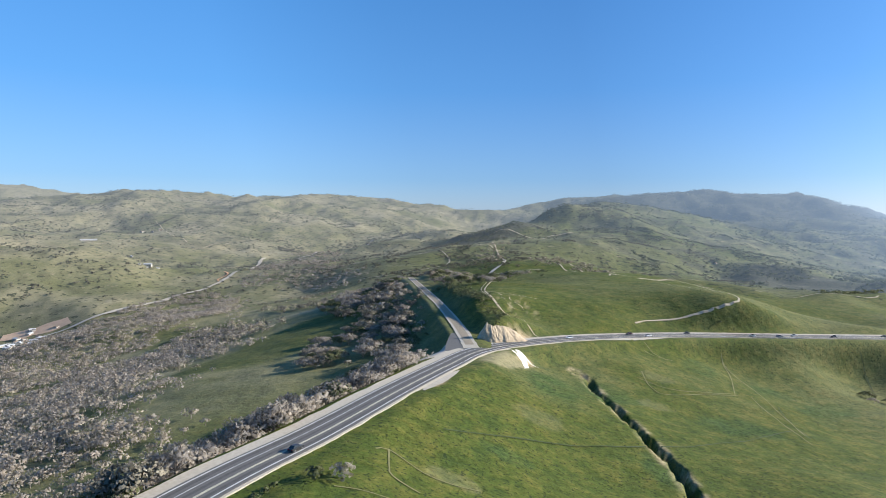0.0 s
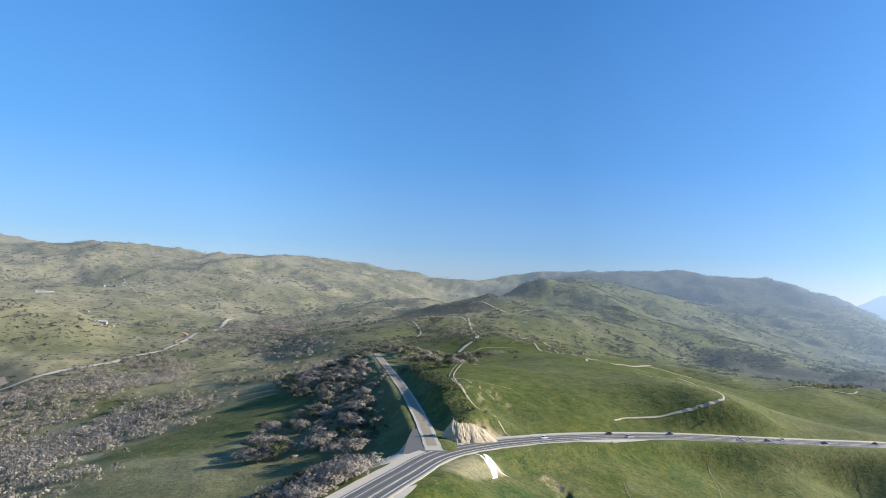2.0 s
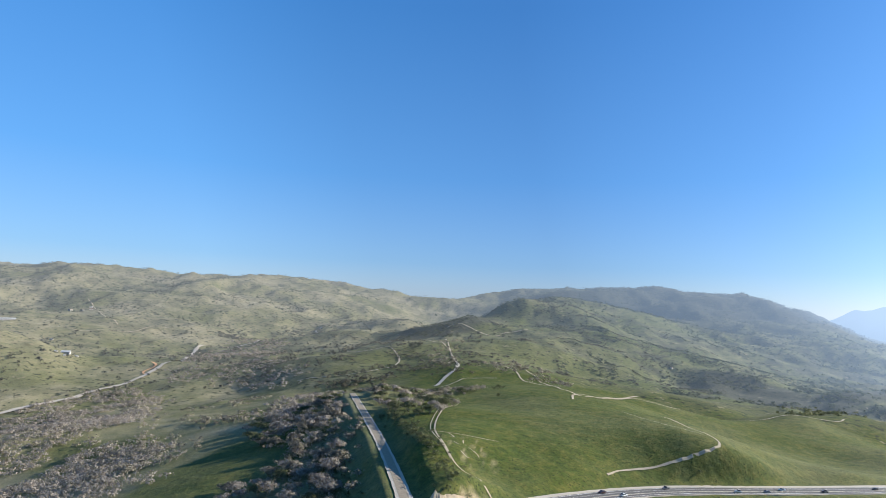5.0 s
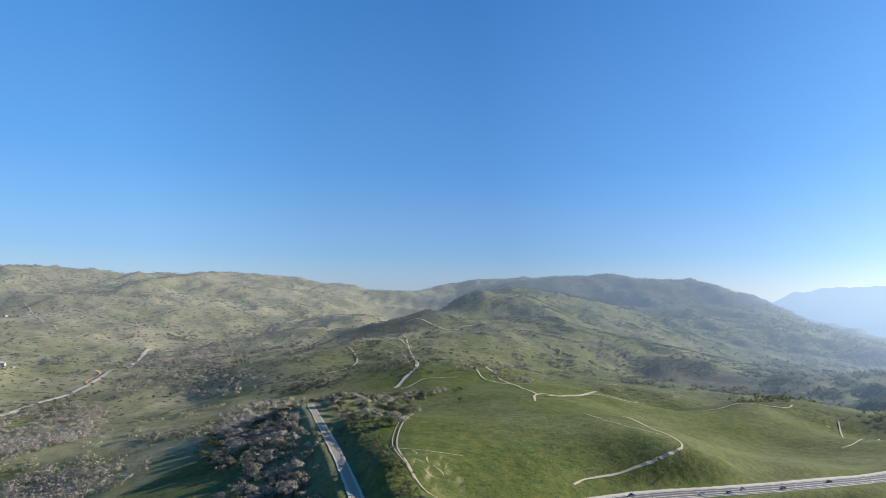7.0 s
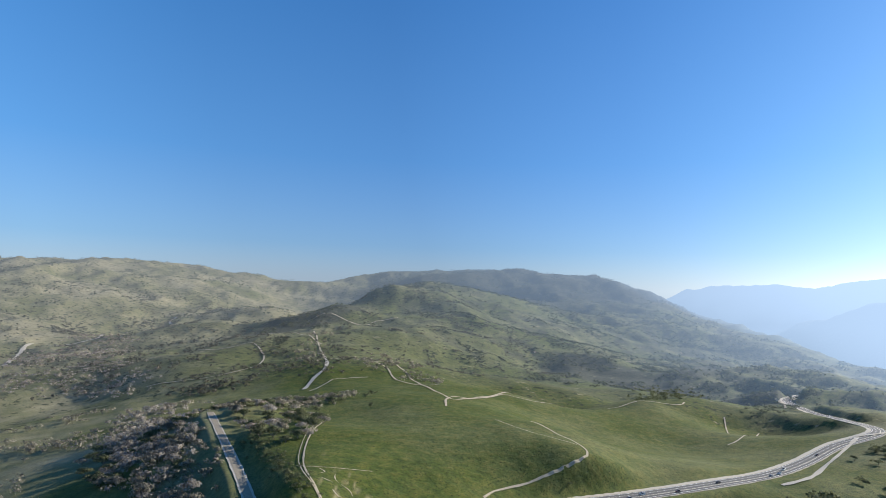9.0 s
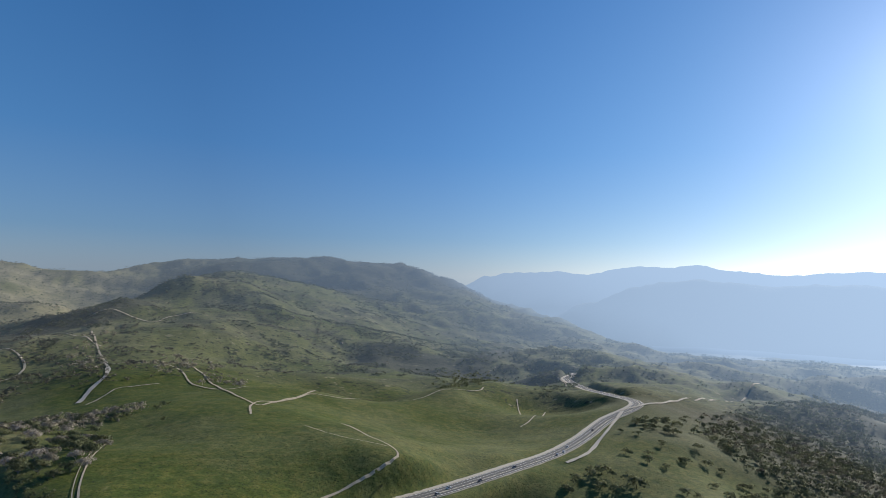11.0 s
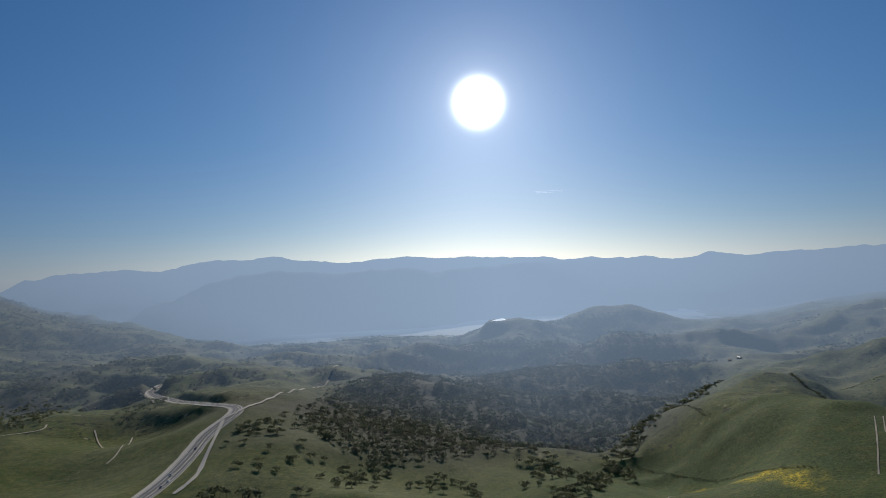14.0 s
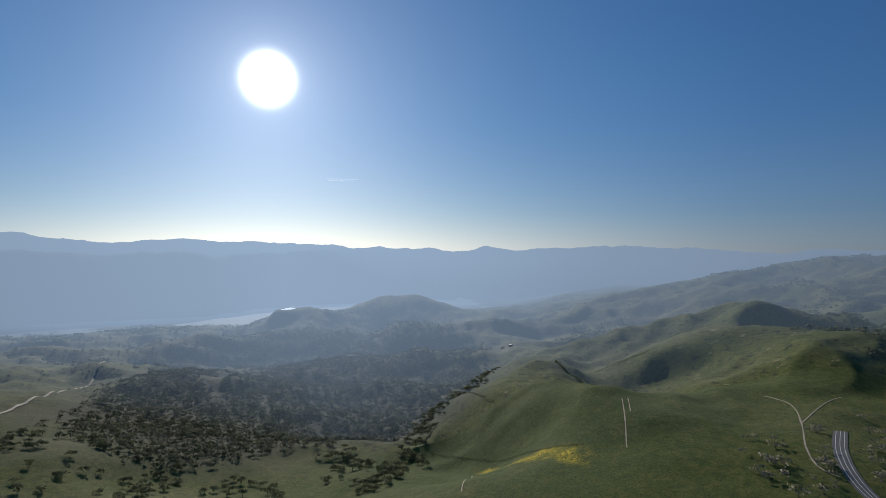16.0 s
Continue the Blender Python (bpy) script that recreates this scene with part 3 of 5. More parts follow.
SURFACES = [BVHTree.FromObject(o, bpy.context.evaluated_depsgraph_get()) for o in [ground] + DISTANT]


def floor_z(x, y):
    for tree in SURFACES:
        hit = tree.ray_cast(Vector((x, y, 2000)), Vector((0, 0, -1)))[0]
        if hit:
            return hit.z
    return float(relief(x, y)[0])


def ribbon(name, line, width, material, lift, thick=0.0, drape=True, shift=0.0, across=2, dashes=None):
    """A strip along a line, laid on the ground."""
    d = np.gradient(line[:, :2], axis=0)
    d /= np.linalg.norm(d, axis=1, keepdims=True) + 1e-9
    n = np.stack([-d[:, 1], d[:, 0]], -1)
    w = np.broadcast_to(np.asarray(width, float), (len(line),))
    vs, fs = [], []
    for i, p in enumerate(line):
        for k in range(across + 1):
            o = shift + w[i] * (k / across - 0.5)
            x, y = p[0] + n[i, 0] * o, p[1] + n[i, 1] * o
            z = floor_z(x, y) if drape else p[2]
            vs.append((x, y, z + lift))
    m = across + 1
    for i in range(len(line) - 1):
        if dashes and (i // dashes) % 3:
            continue
        for k in range(across):
            fs.append((i * m + k + 1, i * m + k, (i + 1) * m + k, (i + 1) * m + k + 1))
    me = bpy.data.meshes.new(name)
    me.from_pydata(vs, [], fs)
    me.materials.append(material)
    ob = new(name, me)
    if thick:
        mod = ob.modifiers.new("thickness", "SOLIDIFY")
        mod.thickness, mod.offset = thick, -1
    return ob


highway_line = smooth_line(ROADS["highway"], 3)
side_line = smooth_line(ROADS["side"], 3)
tagged(ribbon("highway_road", highway_line, 13.2, ASPHALT, 0.22, 0.5, drape=False), "worn grey asphalt three-lane highway", "road", kind="structure")
tagged(ribbon("shoulder", highway_line, 18.5 + 1.8 * value_noise(highway_line[:, 0] / 7, highway_line[:, 1] / 7), GRAVEL, 0.08, 0.4, drape=False, shift=1.7), "pale gravel highway shoulder", "road shoulder", kind="structure")

# ---- lake ----
m, nt, b = shader("lake_water", 0.7, 0.0, 0.05)
b.inputs["Base Color"].default_value = (0.03, 0.05, 0.06, 1)
painted_haze(nt, b.outputs["BSDF"])
WATER = m
bm = bmesh.new()
bmesh.ops.create_grid(bm, x_segments=8, y_segments=8, size=1)
bmesh.ops.transform(bm, matrix=pose(2950, 1200, LAKE_Z, 0, 0, -35) @ Matrix.Diagonal((1300, 1800, 1, 1)), verts=bm.verts)
me = bpy.data.meshes.new("lake")
bm.to_mesh(me)
me.materials.append(WATER)
lake = new("lake", me)
lco = np.array([v.co for v in me.vertices])
# Painted haze again, a touch brighter over the water.
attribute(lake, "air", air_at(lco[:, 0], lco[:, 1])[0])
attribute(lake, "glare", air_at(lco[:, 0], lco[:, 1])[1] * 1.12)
tagged(lake, "pale glinting reservoir below the ranges", "lake", kind="structure")

# ---- roads and tracks ----
def along(name, pts, step=3):
    return smooth_line([(x, y, 0.0) for x, y in pts], step)


def dirt_track(pts, width, label, material=None, step=4):
    r = max(math.hypot(*p) for p in pts)
    line = along("track", pts, step if r < 700 else 8)
    width *= 0.36 if r < 720 else 0.6
    wob = width * (1 + 0.7 * np.array([value_noise(np.array(p[0] / 9), np.array(p[1] / 9)) for p in line]))
    lift = 0.1 + 0.0004 * r + 0.0005 * max(0, r - 500)
    return tagged(ribbon("dirt_track", line, wob, material or DIRT, lift), label, "track", kind="structure")


tagged(ribbon("side_road", side_line, np.linspace(8.5, 6.0, len(side_line)) + 1.5 * value_noise(side_line[:, 0] / 5, side_line[:, 1] / 5), GRAVEL, 0.1, drape=False), "pale dusty old road in a cutting", "road", kind="structure")
tagged(ribbon("side_road_asphalt", side_line[4:], 4.6, speckled("bleached_asphalt", (0.17, 0.14, 0.1), (0.3, 0.25, 0.18), 0.8), 0.18, drape=False), "bleached cracked asphalt of the old road", "road", kind="structure")
fan = smooth_line([(-66, 258, 0), (-56, 280, 0), (-50, 298, 0), (-50, 318, 0)], 2.5)
tagged(ribbon("junction_apron", fan, 7 + 7 * np.exp(-np.linspace(-2, 1.5, len(fan)) ** 2), GRAVEL, 0.18, across=8), "trampled gravel apron at the road junction", "road shoulder", kind="structure")
tagged(ribbon("junction_asphalt", smooth_line([(-40, 296, -68), (-45, 316, -68), (-50, 340, -67.5)], 3), np.linspace(20, 7, len(smooth_line([(-40, 296, -68), (-45, 316, -68), (-50, 340, -67.5)], 3))), ASPHALT, 0.2, drape=False), "grey asphalt mouth of the side road", "road", kind="structure")
TAR = speckled("oily_asphalt", (0.04, 0.04, 0.038), (0.085, 0.083, 0.08), 0.8, 0.8)
LINES = (("edge_line", 5.6, 0.28, LINE_WHITE, None, "worn white edge line"), ("edge_line", -5.2, 0.28, LINE_WHITE, None, "worn white edge line"),
         ("centre_line", -1.55, 0.2, LINE_YELLOW, None, "double yellow centre line"), ("centre_line", -2.0, 0.2, LINE_YELLOW, None, "double yellow centre line"),
         ("lane_line", 2.2, 0.16, LINE_WHITE, None, "worn white lane line"),
         ("wheel_track", 4.2, 1.0, TAR, None, "dark oily wheel track"), ("wheel_track", 0.35, 1.0, TAR, None, "dark oily wheel track"), ("wheel_track", -3.8, 1.0, TAR, None, "dark oily wheel track"))
for nm, off, w, mat, dash, lab in LINES:
    tagged(ribbon(nm, highway_line, w, mat, 0.26 if mat is not TAR else 0.24, drape=False, shift=off, across=1, dashes=dash), lab, "road marking", kind="structure")
tagged(ribbon("turnout", smooth_line([(-44, 214, 0), (-40, 236, 0), (-36, 250, 0)], 3), 6 * np.sin(np.linspace(0.15, 3.0, len(smooth_line([(-44, 214, 0), (-40, 236, 0), (-36, 250, 0)], 3)))), GRAVEL, 0.2, across=6), "pale gravel turnout beside the highway", "road shoulder", kind="structure")
tagged(ribbon("turnout", smooth_line([(36, 376, 0), (62, 401, 0), (84, 420, 0)], 3), 8 * np.sin(np.linspace(0.15, 3.0, len(smooth_line([(36, 376, 0), (62, 401, 0), (84, 420, 0)], 3)))), GRAVEL, 0.2, across=6), "pale gravel turnout beside the highway", "road shoulder", kind="structure")
CHALK = speckled("chalky_soil", (0.5, 0.47, 0.4), (0.72, 0.69, 0.62), 0.7)
for pts, broad in (([(-15, 312, 0), (-11, 306, 0), (-9, 299, 0), (-10, 294, 0)], 3.0), ([(-19, 310, 0), (-15, 307, 0), (-12, 303, 0)], 1.8), ([(-12, 311, 0), (-8, 308, 0), (-3, 307, 0)], 1.4)):
    line = smooth_line(pts, 0.8)
    tagged(ribbon("wash", line, broad * np.sin(np.linspace(0.5, 3.0, len(line))) * (1 + 1.2 * value_noise(line[:, 0] / 1.3, line[:, 1] / 1.3)), CHALK, 0.12, across=4), "white chalky wash below the shoulder", "soil", kind="structure")

TRODDEN = speckled("trodden_grass", (0.1, 0.105, 0.04), (0.18, 0.165, 0.08), 0.7, 0.95)
dirt_track([(-88, 868), (-82, 929), (-70, 986), (-72, 1060), (-80, 1130)], 9, "broad pale dirt road cut into the hill", GRAVEL)
dirt_track([(-80, 1130), (-105, 1300), (-130, 1480)], 5, "pale dirt track over the saddle")
dirt_track([(63, 438), (76, 452), (101, 465), (124, 474), (141, 482), (147, 490), (145, 510), (140, 545), (134, 590)], 4.2, "pale dirt lane climbing round the dome")
dirt_track([(143, 500), (118, 530), (100, 580)], 2.2, "faint dirt path on the dome")
dirt_track([(-15, 1039), (32, 1093), (52, 959), (64, 800), (79, 690), (111, 743), (218, 907)], 4, "pale dirt track along the ridge")
dirt_track([(-78, 839), (-54, 916), (-38, 922), (-6, 930)], 4, "pale dirt spur track")
dirt_track([(-41, 620), (-47, 517), (-46, 460), (-40, 420), (-22, 380), (0, 358)], 2.6, "worn dirt path down the dome")
dirt_track([(-48, 436), (-41, 432), (-28, 433), (-4, 441)], 1.6, "worn dirt path across the dome")
dirt_track([(-44, 612), (-50, 517), (-49, 460), (-43, 424), (-30, 392)], 1.5, "worn dirt path down the dome")
dirt_track([(-368, 1316), (-283, 1251), (-233, 1284), (-194, 1201), (-189, 1103), (-223, 1037), (-283, 1026), (-335, 1033)], 5, "pale dirt track looping over the knoll")
dirt_track([(-760, 730), (-725, 785), (-692, 870), (-668, 960), (-663, 1080), (-672, 1170), (-690, 1290), (-716, 1390), (-785, 1540), (-802, 1643), (-714, 1748), (-735, 1886), (-667, 2012), (-623, 2125), (-687, 2259), (-694, 2351)], 14, "pale county road along the valley", GRAVEL)
dirt_track([(-668, 1150), (-688, 1170), (-690, 1215), (-720, 1250)], 7, "orange earth cut above the county road", speckled("orange_earth", (0.4, 0.2, 0.09), (0.55, 0.33, 0.18), 0.3))
dirt_track([(-810, 770), (-770, 800), (-745, 830)], 60, "bare reddish yard beside the road", speckled("red_yard", (0.3, 0.2, 0.13), (0.45, 0.33, 0.23), 0.2))
dirt_track([(-1281, 1487), (-1220, 1554), (-1131, 1572), (-1054, 1659), (-1034, 1767), (-997, 1816)], 4, "faint track across the western slope")
dirt_track([(-1518, 2140), (-1328, 1941), (-1110, 1713)], 4, "faint track down the western slope")
dirt_track([(-164, 1696), (-110, 1744), (-22, 1666), (15, 1722), (74, 1751)], 7, "pale track round the pointed hill")
dirt_track([(-245, 1559), (-167, 1450), (-98, 1296)], 5, "pale track on the far saddle")
dirt_track([(-69, 1098), (-27, 1098), (16, 1034), (35, 895), (66, 835), (96, 867)], 4, "pale track below the pointed hill")
dirt_track([(65, 632), (71, 678), (85, 715), (117, 748), (157, 808), (181, 806), (211, 813), (255, 855), (311, 854), (359, 884), (382, 894), (433, 891), (451, 907)], 3.4, "pale dirt track over the green rolls")
dirt_track([(487, 866), (469, 833), (440, 780)], 3, "pale dirt track in the meadow")
dirt_track([(382, 693), (414, 718), (504, 816)], 3, "pale dirt track in the meadow")
dirt_track([(507, 662), (555, 673), (632, 706), (754, 758), (865, 798), (1058, 887)], 6, "pale lane along the wooded ridge", GRAVEL)
dirt_track([(318, 520), (345, 530), (372, 549), (433, 601), (482, 640), (510, 662)], 6, "pale frontage lane beside the highway", GRAVEL)
dirt_track([(709, 1065), (660, 980), (620, 920)], 5, "pale cut path above the highway loop")
for scar in ([(510, 16), (458, 24), (413, 32)], [(514, 10), (470, 17)]):
    dirt_track(scar, 2.4, "pale bare scar on the flower slope")
dirt_track([(527, -114), (494, -121), (442, -105), (386, -81), (351, -71), (336, -76)], 3, "grassy dirt track on the eastern slope")
dirt_track([(503, -167), (486, -147), (442, -105)], 2.5, "grassy dirt track on the eastern slope")
dirt_track([(514, 149), (414, 153), (391, 153)], 2.5, "pale dirt track below the flowers")
tagged(ribbon("old_highway", along("r", [(417, -120), (386, -103), (364, -93), (340, -85), (317, -81), (293, -82)]), 9, ASPHALT, 0.35, 0.3), "grey asphalt road among the oaks", "road", kind="structure")
for off in (-2.6, 0.0, 2.6):
    tagged(ribbon("road_line", along("r", [(417, -120), (386, -103), (364, -93), (340, -85), (317, -81), (293, -82)]), 0.3, LINE_WHITE, 0.42, shift=off, across=1), "white line on the old road", "road marking", kind="structure")
for pts in ([(118, 428), (117, 404), (107, 359)], [(-48, 130), (-42, 132), (-35, 133)], [(54, 348), (56, 329), (66, 325), (114, 363)], [(117, 363), (119, 320), (122, 295)], [(61, 385), (68, 384), (79, 388)], [(118, 427), (126, 371), (124, 308)], [(62, 393), (67, 388), (74, 385)], [(-46, 158), (-43, 161), (-32, 155), (-24, 155), (-17, 158)], [(-43, 161), (-40, 150), (-38, 146), (-30, 142)], [(51, 337), (62, 333), (73, 335), (90, 346), (107, 360)]):
    dirt_track(pts, 1.3, "narrow cattle path worn in the pasture", TRODDEN, step=2)


# Pale erosion scars down the western flank of the dome.
srng = np.random.RandomState(44)
for x, y, dx, dy, count in ((-34, 430, 1.5, -3.0, 3), (-27, 424, 2.0, -3.0, 4), (-20, 414, 2.2, -3.0, 3), (-24, 406, 2.4, -2.2, 3), (-31, 416, 2.6, -1.6, 3)):
    run = [(x + dx * k + 1.3 * srng.randn(), y + dy * k + 1.0 * srng.randn()) for k in range(count)]
    line = along("scar", run, 0.8)
    tagged(ribbon("erosion_scar", line, 0.6 * np.sin(np.linspace(0.25, 2.9, len(line))) * (1 + 1.5 * value_noise(line[:, 0] / 1.1, line[:, 1] / 1.1)), DIRT, 0.1, across=3), "pale bare erosion scar in the grass", "soil", kind="structure")

WEED_LINE = speckled("rank_weeds", (0.02, 0.035, 0.015), (0.06, 0.08, 0.03), 0.6, 0.95)
for pts in ([(-32, 188), (-17, 200), (0, 213), (44, 242), (67, 260), (118, 310)], [(227, 480), (229, 476), (223, 448)], [(130, 360), (125, 328), (125, 305)]):
    dirt_track(pts, 1.5, "line of dark rank weeds across the pasture", WEED_LINE, step=2)


# ---- trees ----
def leaf_cloud(rng, count, lobes, size, flat=0.75):
    """Small leaf-clump faces scattered over the outside of several lobes."""
    v, f = [], []
    for k in range(count):
        c, r = lobes[rng.randint(len(lobes))]
        d = rng.normal(size=3)
        d[2] = abs(d[2]) * 0.9 - 0.25
        d /= np.linalg.norm(d)
        p = np.array(c) + d * np.array((r, r, r * flat)) * (0.55 + 0.5 * rng.rand())
        n = d + 0.8 * rng.normal(size=3)
        n /= np.linalg.norm(n)
        a = np.cross(n, rng.normal(size=3))
        a /= np.linalg.norm(a)
        b = np.cross(n, a)
        s = size * (0.6 + 0.8 * rng.rand())
        i = len(v)
        v += [p + s * a, p + s * 0.7 * b, p - s * 0.9 * a + 0.3 * s * n, p - s * 0.7 * b]
        f.append((i, i + 1, i + 2, i + 3))
    return np.array(v), f


def limb(v, f, a, b, r0, r1, sides=5):
    a, b = np.array(a, float), np.array(b, float)
    d = (b - a) / np.linalg.norm(b - a)
    u = np.cross(d, (0.3, 0.9, 0.1))
    u /= np.linalg.norm(u)
    w = np.cross(d, u)
    i = len(v)
    for p, r in ((a, r0), (b, r1)):
        for k in range(sides):
            t = 2 * math.pi * k / sides
            v.append(p + r * (math.cos(t) * u + math.sin(t) * w))
    for k in range(sides):
        f.append((i + k, i + (k + 1) % sides, i + sides + (k + 1) % sides, i + sides + k))


def foliage(name, dark, light, rough=0.85, weight=0.4, hazy=False, gaps=0.0):
    m, nt, b = shader(name, rough, 0.0, 0.15)
    g = nt.nodes.new("ShaderNodeNewGeometry")
    c = ramp(nt, g.outputs["Random Per Island"], (0.0, dark), (1.0, light))
    c = mix(nt, ramp(nt, noise_node(nt, 0.05, 3.0), (0.3, (0.0, 0.0, 0.0)), (0.7, (0.6, 0.6, 0.6))), c, tuple(v * 0.75 for v in light))
    nt.links.new(c, b.inputs["Base Color"])
    tr = nt.nodes.new("ShaderNodeBsdfTranslucent")
    nt.links.new(c, tr.inputs["Color"])
    ms = nt.nodes.new("ShaderNodeMixShader")
    ms.inputs[0].default_value = weight
    out = nt.nodes["Material Output"]
    nt.links.new(b.outputs["BSDF"], ms.inputs[1])
    nt.links.new(tr.outputs["BSDF"], ms.inputs[2])
    nt.links.new(ms.outputs[0], out.inputs["Surface"])
    if gaps:
        holes = nt.nodes.new("ShaderNodeBsdfTransparent")
        lace = nt.nodes.new("ShaderNodeMixShader")
        lace.inputs[0].default_value = gaps
        nt.links.new(ms.outputs[0], lace.inputs[1])
        nt.links.new(holes.outputs[0], lace.inputs[2])
        nt.links.new(lace.outputs[0], out.inputs["Surface"])
    # Far leaves get the haze painted in as glow.
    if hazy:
        painted_haze(nt, ms.outputs[0])
    return m


BARE = foliage("leafless_oak_twigs", (0.2, 0.178, 0.153), (0.46, 0.415, 0.36), gaps=0.35)
TWIGGY = foliage("grey_twiggy_wood", (0.25, 0.22, 0.185), (0.49, 0.435, 0.37), gaps=0.3)
EVERGREEN = foliage("dark_oak_leaves", (0.07, 0.085, 0.045), (0.16, 0.17, 0.09))
OLIVE = foliage("grey_green_oak_leaves", (0.15, 0.14, 0.105), (0.33, 0.3, 0.235))
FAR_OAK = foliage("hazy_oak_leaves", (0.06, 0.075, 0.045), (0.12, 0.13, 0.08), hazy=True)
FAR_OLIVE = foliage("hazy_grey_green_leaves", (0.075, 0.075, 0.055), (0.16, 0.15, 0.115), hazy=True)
BARK = speckled("grey_oak_bark", (0.12, 0.1, 0.08), (0.26, 0.23, 0.19), 1.5, 0.95, 0.05)


def mesh_of(name, v, f, material):
    me = bpy.data.meshes.new(name)
    me.from_pydata([tuple(p) for p in v], [], f)
    me.materials.append(material)
    return me


def oak(seed, material, label, twigs):
    """One oak, about 9 m tall: a short forked trunk with limbs and a broad ragged crown."""
    rng = np.random.RandomState(seed)
    root = tagged(new("oak_tree"), label, "tree")
    v, f = [], []
    fork = np.array((0.25 * rng.randn(), 0.25 * rng.randn(), 1.2))
    limb(v, f, (0, 0, -1.5), fork, 0.3, 0.22, 7)
    lobes = []
    for k in range(7):
        t = 2 * math.pi * (k + 0.6 * rng.rand()) / 7
        reach = 2.4 + 1.8 * rng.rand()
        mid = fork + (reach * 0.5 * math.cos(t), reach * 0.5 * math.sin(t), 1.2 + rng.rand())
        tip = mid + (reach * 0.75 * math.cos(t), reach * 0.75 * math.sin(t), 1.0 + 1.5 * rng.rand())
        limb(v, f, fork, mid, 0.16, 0.1)
        limb(v, f, mid, tip, 0.1, 0.04)
        for j in range(3):
            limb(v, f, mid + (tip - mid) * (0.3 + 0.3 * j), mid + (tip - mid) * (0.6 + 0.3 * j) + rng.normal(size=3) * 1.1, 0.05, 0.02, 4)
        lobes.append((tip, 1.9 + 0.8 * rng.rand()))
    lobes += [(fork + (0.4, 0, 4.6), 2.5), (fork + (0, 0.3, 3.0), 3.0), (fork + (-0.8, 0.6, 3.8), 2.4)]
    part_mesh("trunk", mesh_of("trunk", v, f, BARK), root)
    cv, cf = leaf_cloud(rng, twigs, lobes, 0.5)
    me = mesh_of("crown", cv, cf, material)
    out = cv - (0, 0, 1.5)
    me.polygons.foreach_set("use_smooth", np.ones(len(cf), bool))
    me.normals_split_custom_set_from_vertices(out / np.linalg.norm(out, axis=1, keepdims=True) + 0.35 * rng.normal(size=out.shape))
    part_mesh("crown", me, root)
    return root


def part_mesh(name, me, parent, label=""):
    ob = new(name, me)
    ob.parent = parent
    return tagged(ob, label)


def inside(x, y, poly):
    """Whether places lie inside a plan outline."""
    x, y = np.asarray(x, float), np.asarray(y, float)
    odd = np.zeros(x.shape, bool)
    for (ax, ay), (bx, by) in zip(poly, poly[-1:] + poly[:-1]):
        if ay != by:
            odd ^= ((ay > y) != (by > y)) & (x < (bx - ax) * (y - ay) / (by - ay) + ax)
    return odd


HW2 = highway_line[:, :2]
SD2 = side_line[:, :2]


def clear_of_roads(x, y, gap):
    x, y = np.atleast_1d(np.asarray(x, float)), np.atleast_1d(np.asarray(y, float))
    ok = np.ones(len(x), bool)
    for line, g in ((HW2[::2], gap), (SD2[::2], gap - 4)):
        for q in line:
            ok &= (x - q[0]) ** 2 + (y - q[1]) ** 2 > g * g
    return ok


FIELD = [(-206, 350), (-240, 440), (-212, 516), (-152, 436), (-128, 366), (-146, 326)]
trng = np.random.RandomState(11)
PROTOS = [oak(s, mat, lab, n) for s, mat, lab, n in (
    (1, BARE, "leafless grey-brown oak on the slope below the highway", 560), (2, BARE, "leafless grey-brown oak on the slope below the highway", 560),
    (3, BARE, "leafless grey-brown oak on the slope below the highway", 560), (4, EVERGREEN, "dark evergreen oak on the grassy slope", 560),
    (5, EVERGREEN, "dark evergreen oak on the grassy slope", 560), (6, OLIVE, "grey-green oak on the slope below the highway", 560))]
for p in PROTOS:
    p["group"] = "oaks by the highway"
placed = []


def plant(x, y, which, scale):
    ob = PROTOS[which]
    m = pose(x, y, floor_z(x, y), 0, 0, trng.rand() * 360) @ Matrix.Diagonal((scale, scale, scale * (0.8 + 0.25 * trng.rand()), 1))
    if not any(q is ob for q in placed):
        ob.matrix_basis = m
        placed.append(ob)
    else:
        c = copy_thing(ob, m)
        c.matrix_basis = m


# Belt of oaks below the highway.
n = 0
while n < 185:
    k = trng.randint(5, 92)
    q, d = HW2[k], HW2[k + 1] - HW2[k - 1]
    d = d / np.linalg.norm(d)
    o = 16 + 34 * trng.rand() ** 1.2
    x, y = q[0] - d[1] * o, q[1] + d[0] * o
    if y > 330 or y < 40 or inside(x, y, FIELD) or not clear_of_roads(x, y, 14)[0]:
        continue
    plant(x, y, trng.choice([0, 0, 1, 1, 2, 2, 3, 5]), 0.75 + 0.5 * trng.rand())
    n += 1
# Oaks on the spoil slope and in the hollow either side of the old road.
for poly, count, kinds in (([(-78, 330), (-150, 340), (-175, 430), (-150, 500), (-112, 460), (-88, 390)], 55, [0, 1, 2, 5, 3]), ([(-62, 470), (-30, 520), (-48, 640), (-110, 690), (-125, 600), (-92, 530)], 46, [3, 4, 5, 0]), ([(-125, 500), (-150, 620), (-230, 640), (-225, 560), (-180, 500)], 62, [0, 1, 3, 5])):
    xs, ys = zip(*poly)
    k = 0
    while k < count:
        x, y = min(xs) + trng.rand() * (max(xs) - min(xs)), min(ys) + trng.rand() * (max(ys) - min(ys))
        if inside(x, y, poly) and clear_of_roads(x, y, 13)[0]:
            plant(x, y, trng.choice(kinds), 0.75 + 0.45 * trng.rand())
            k += 1


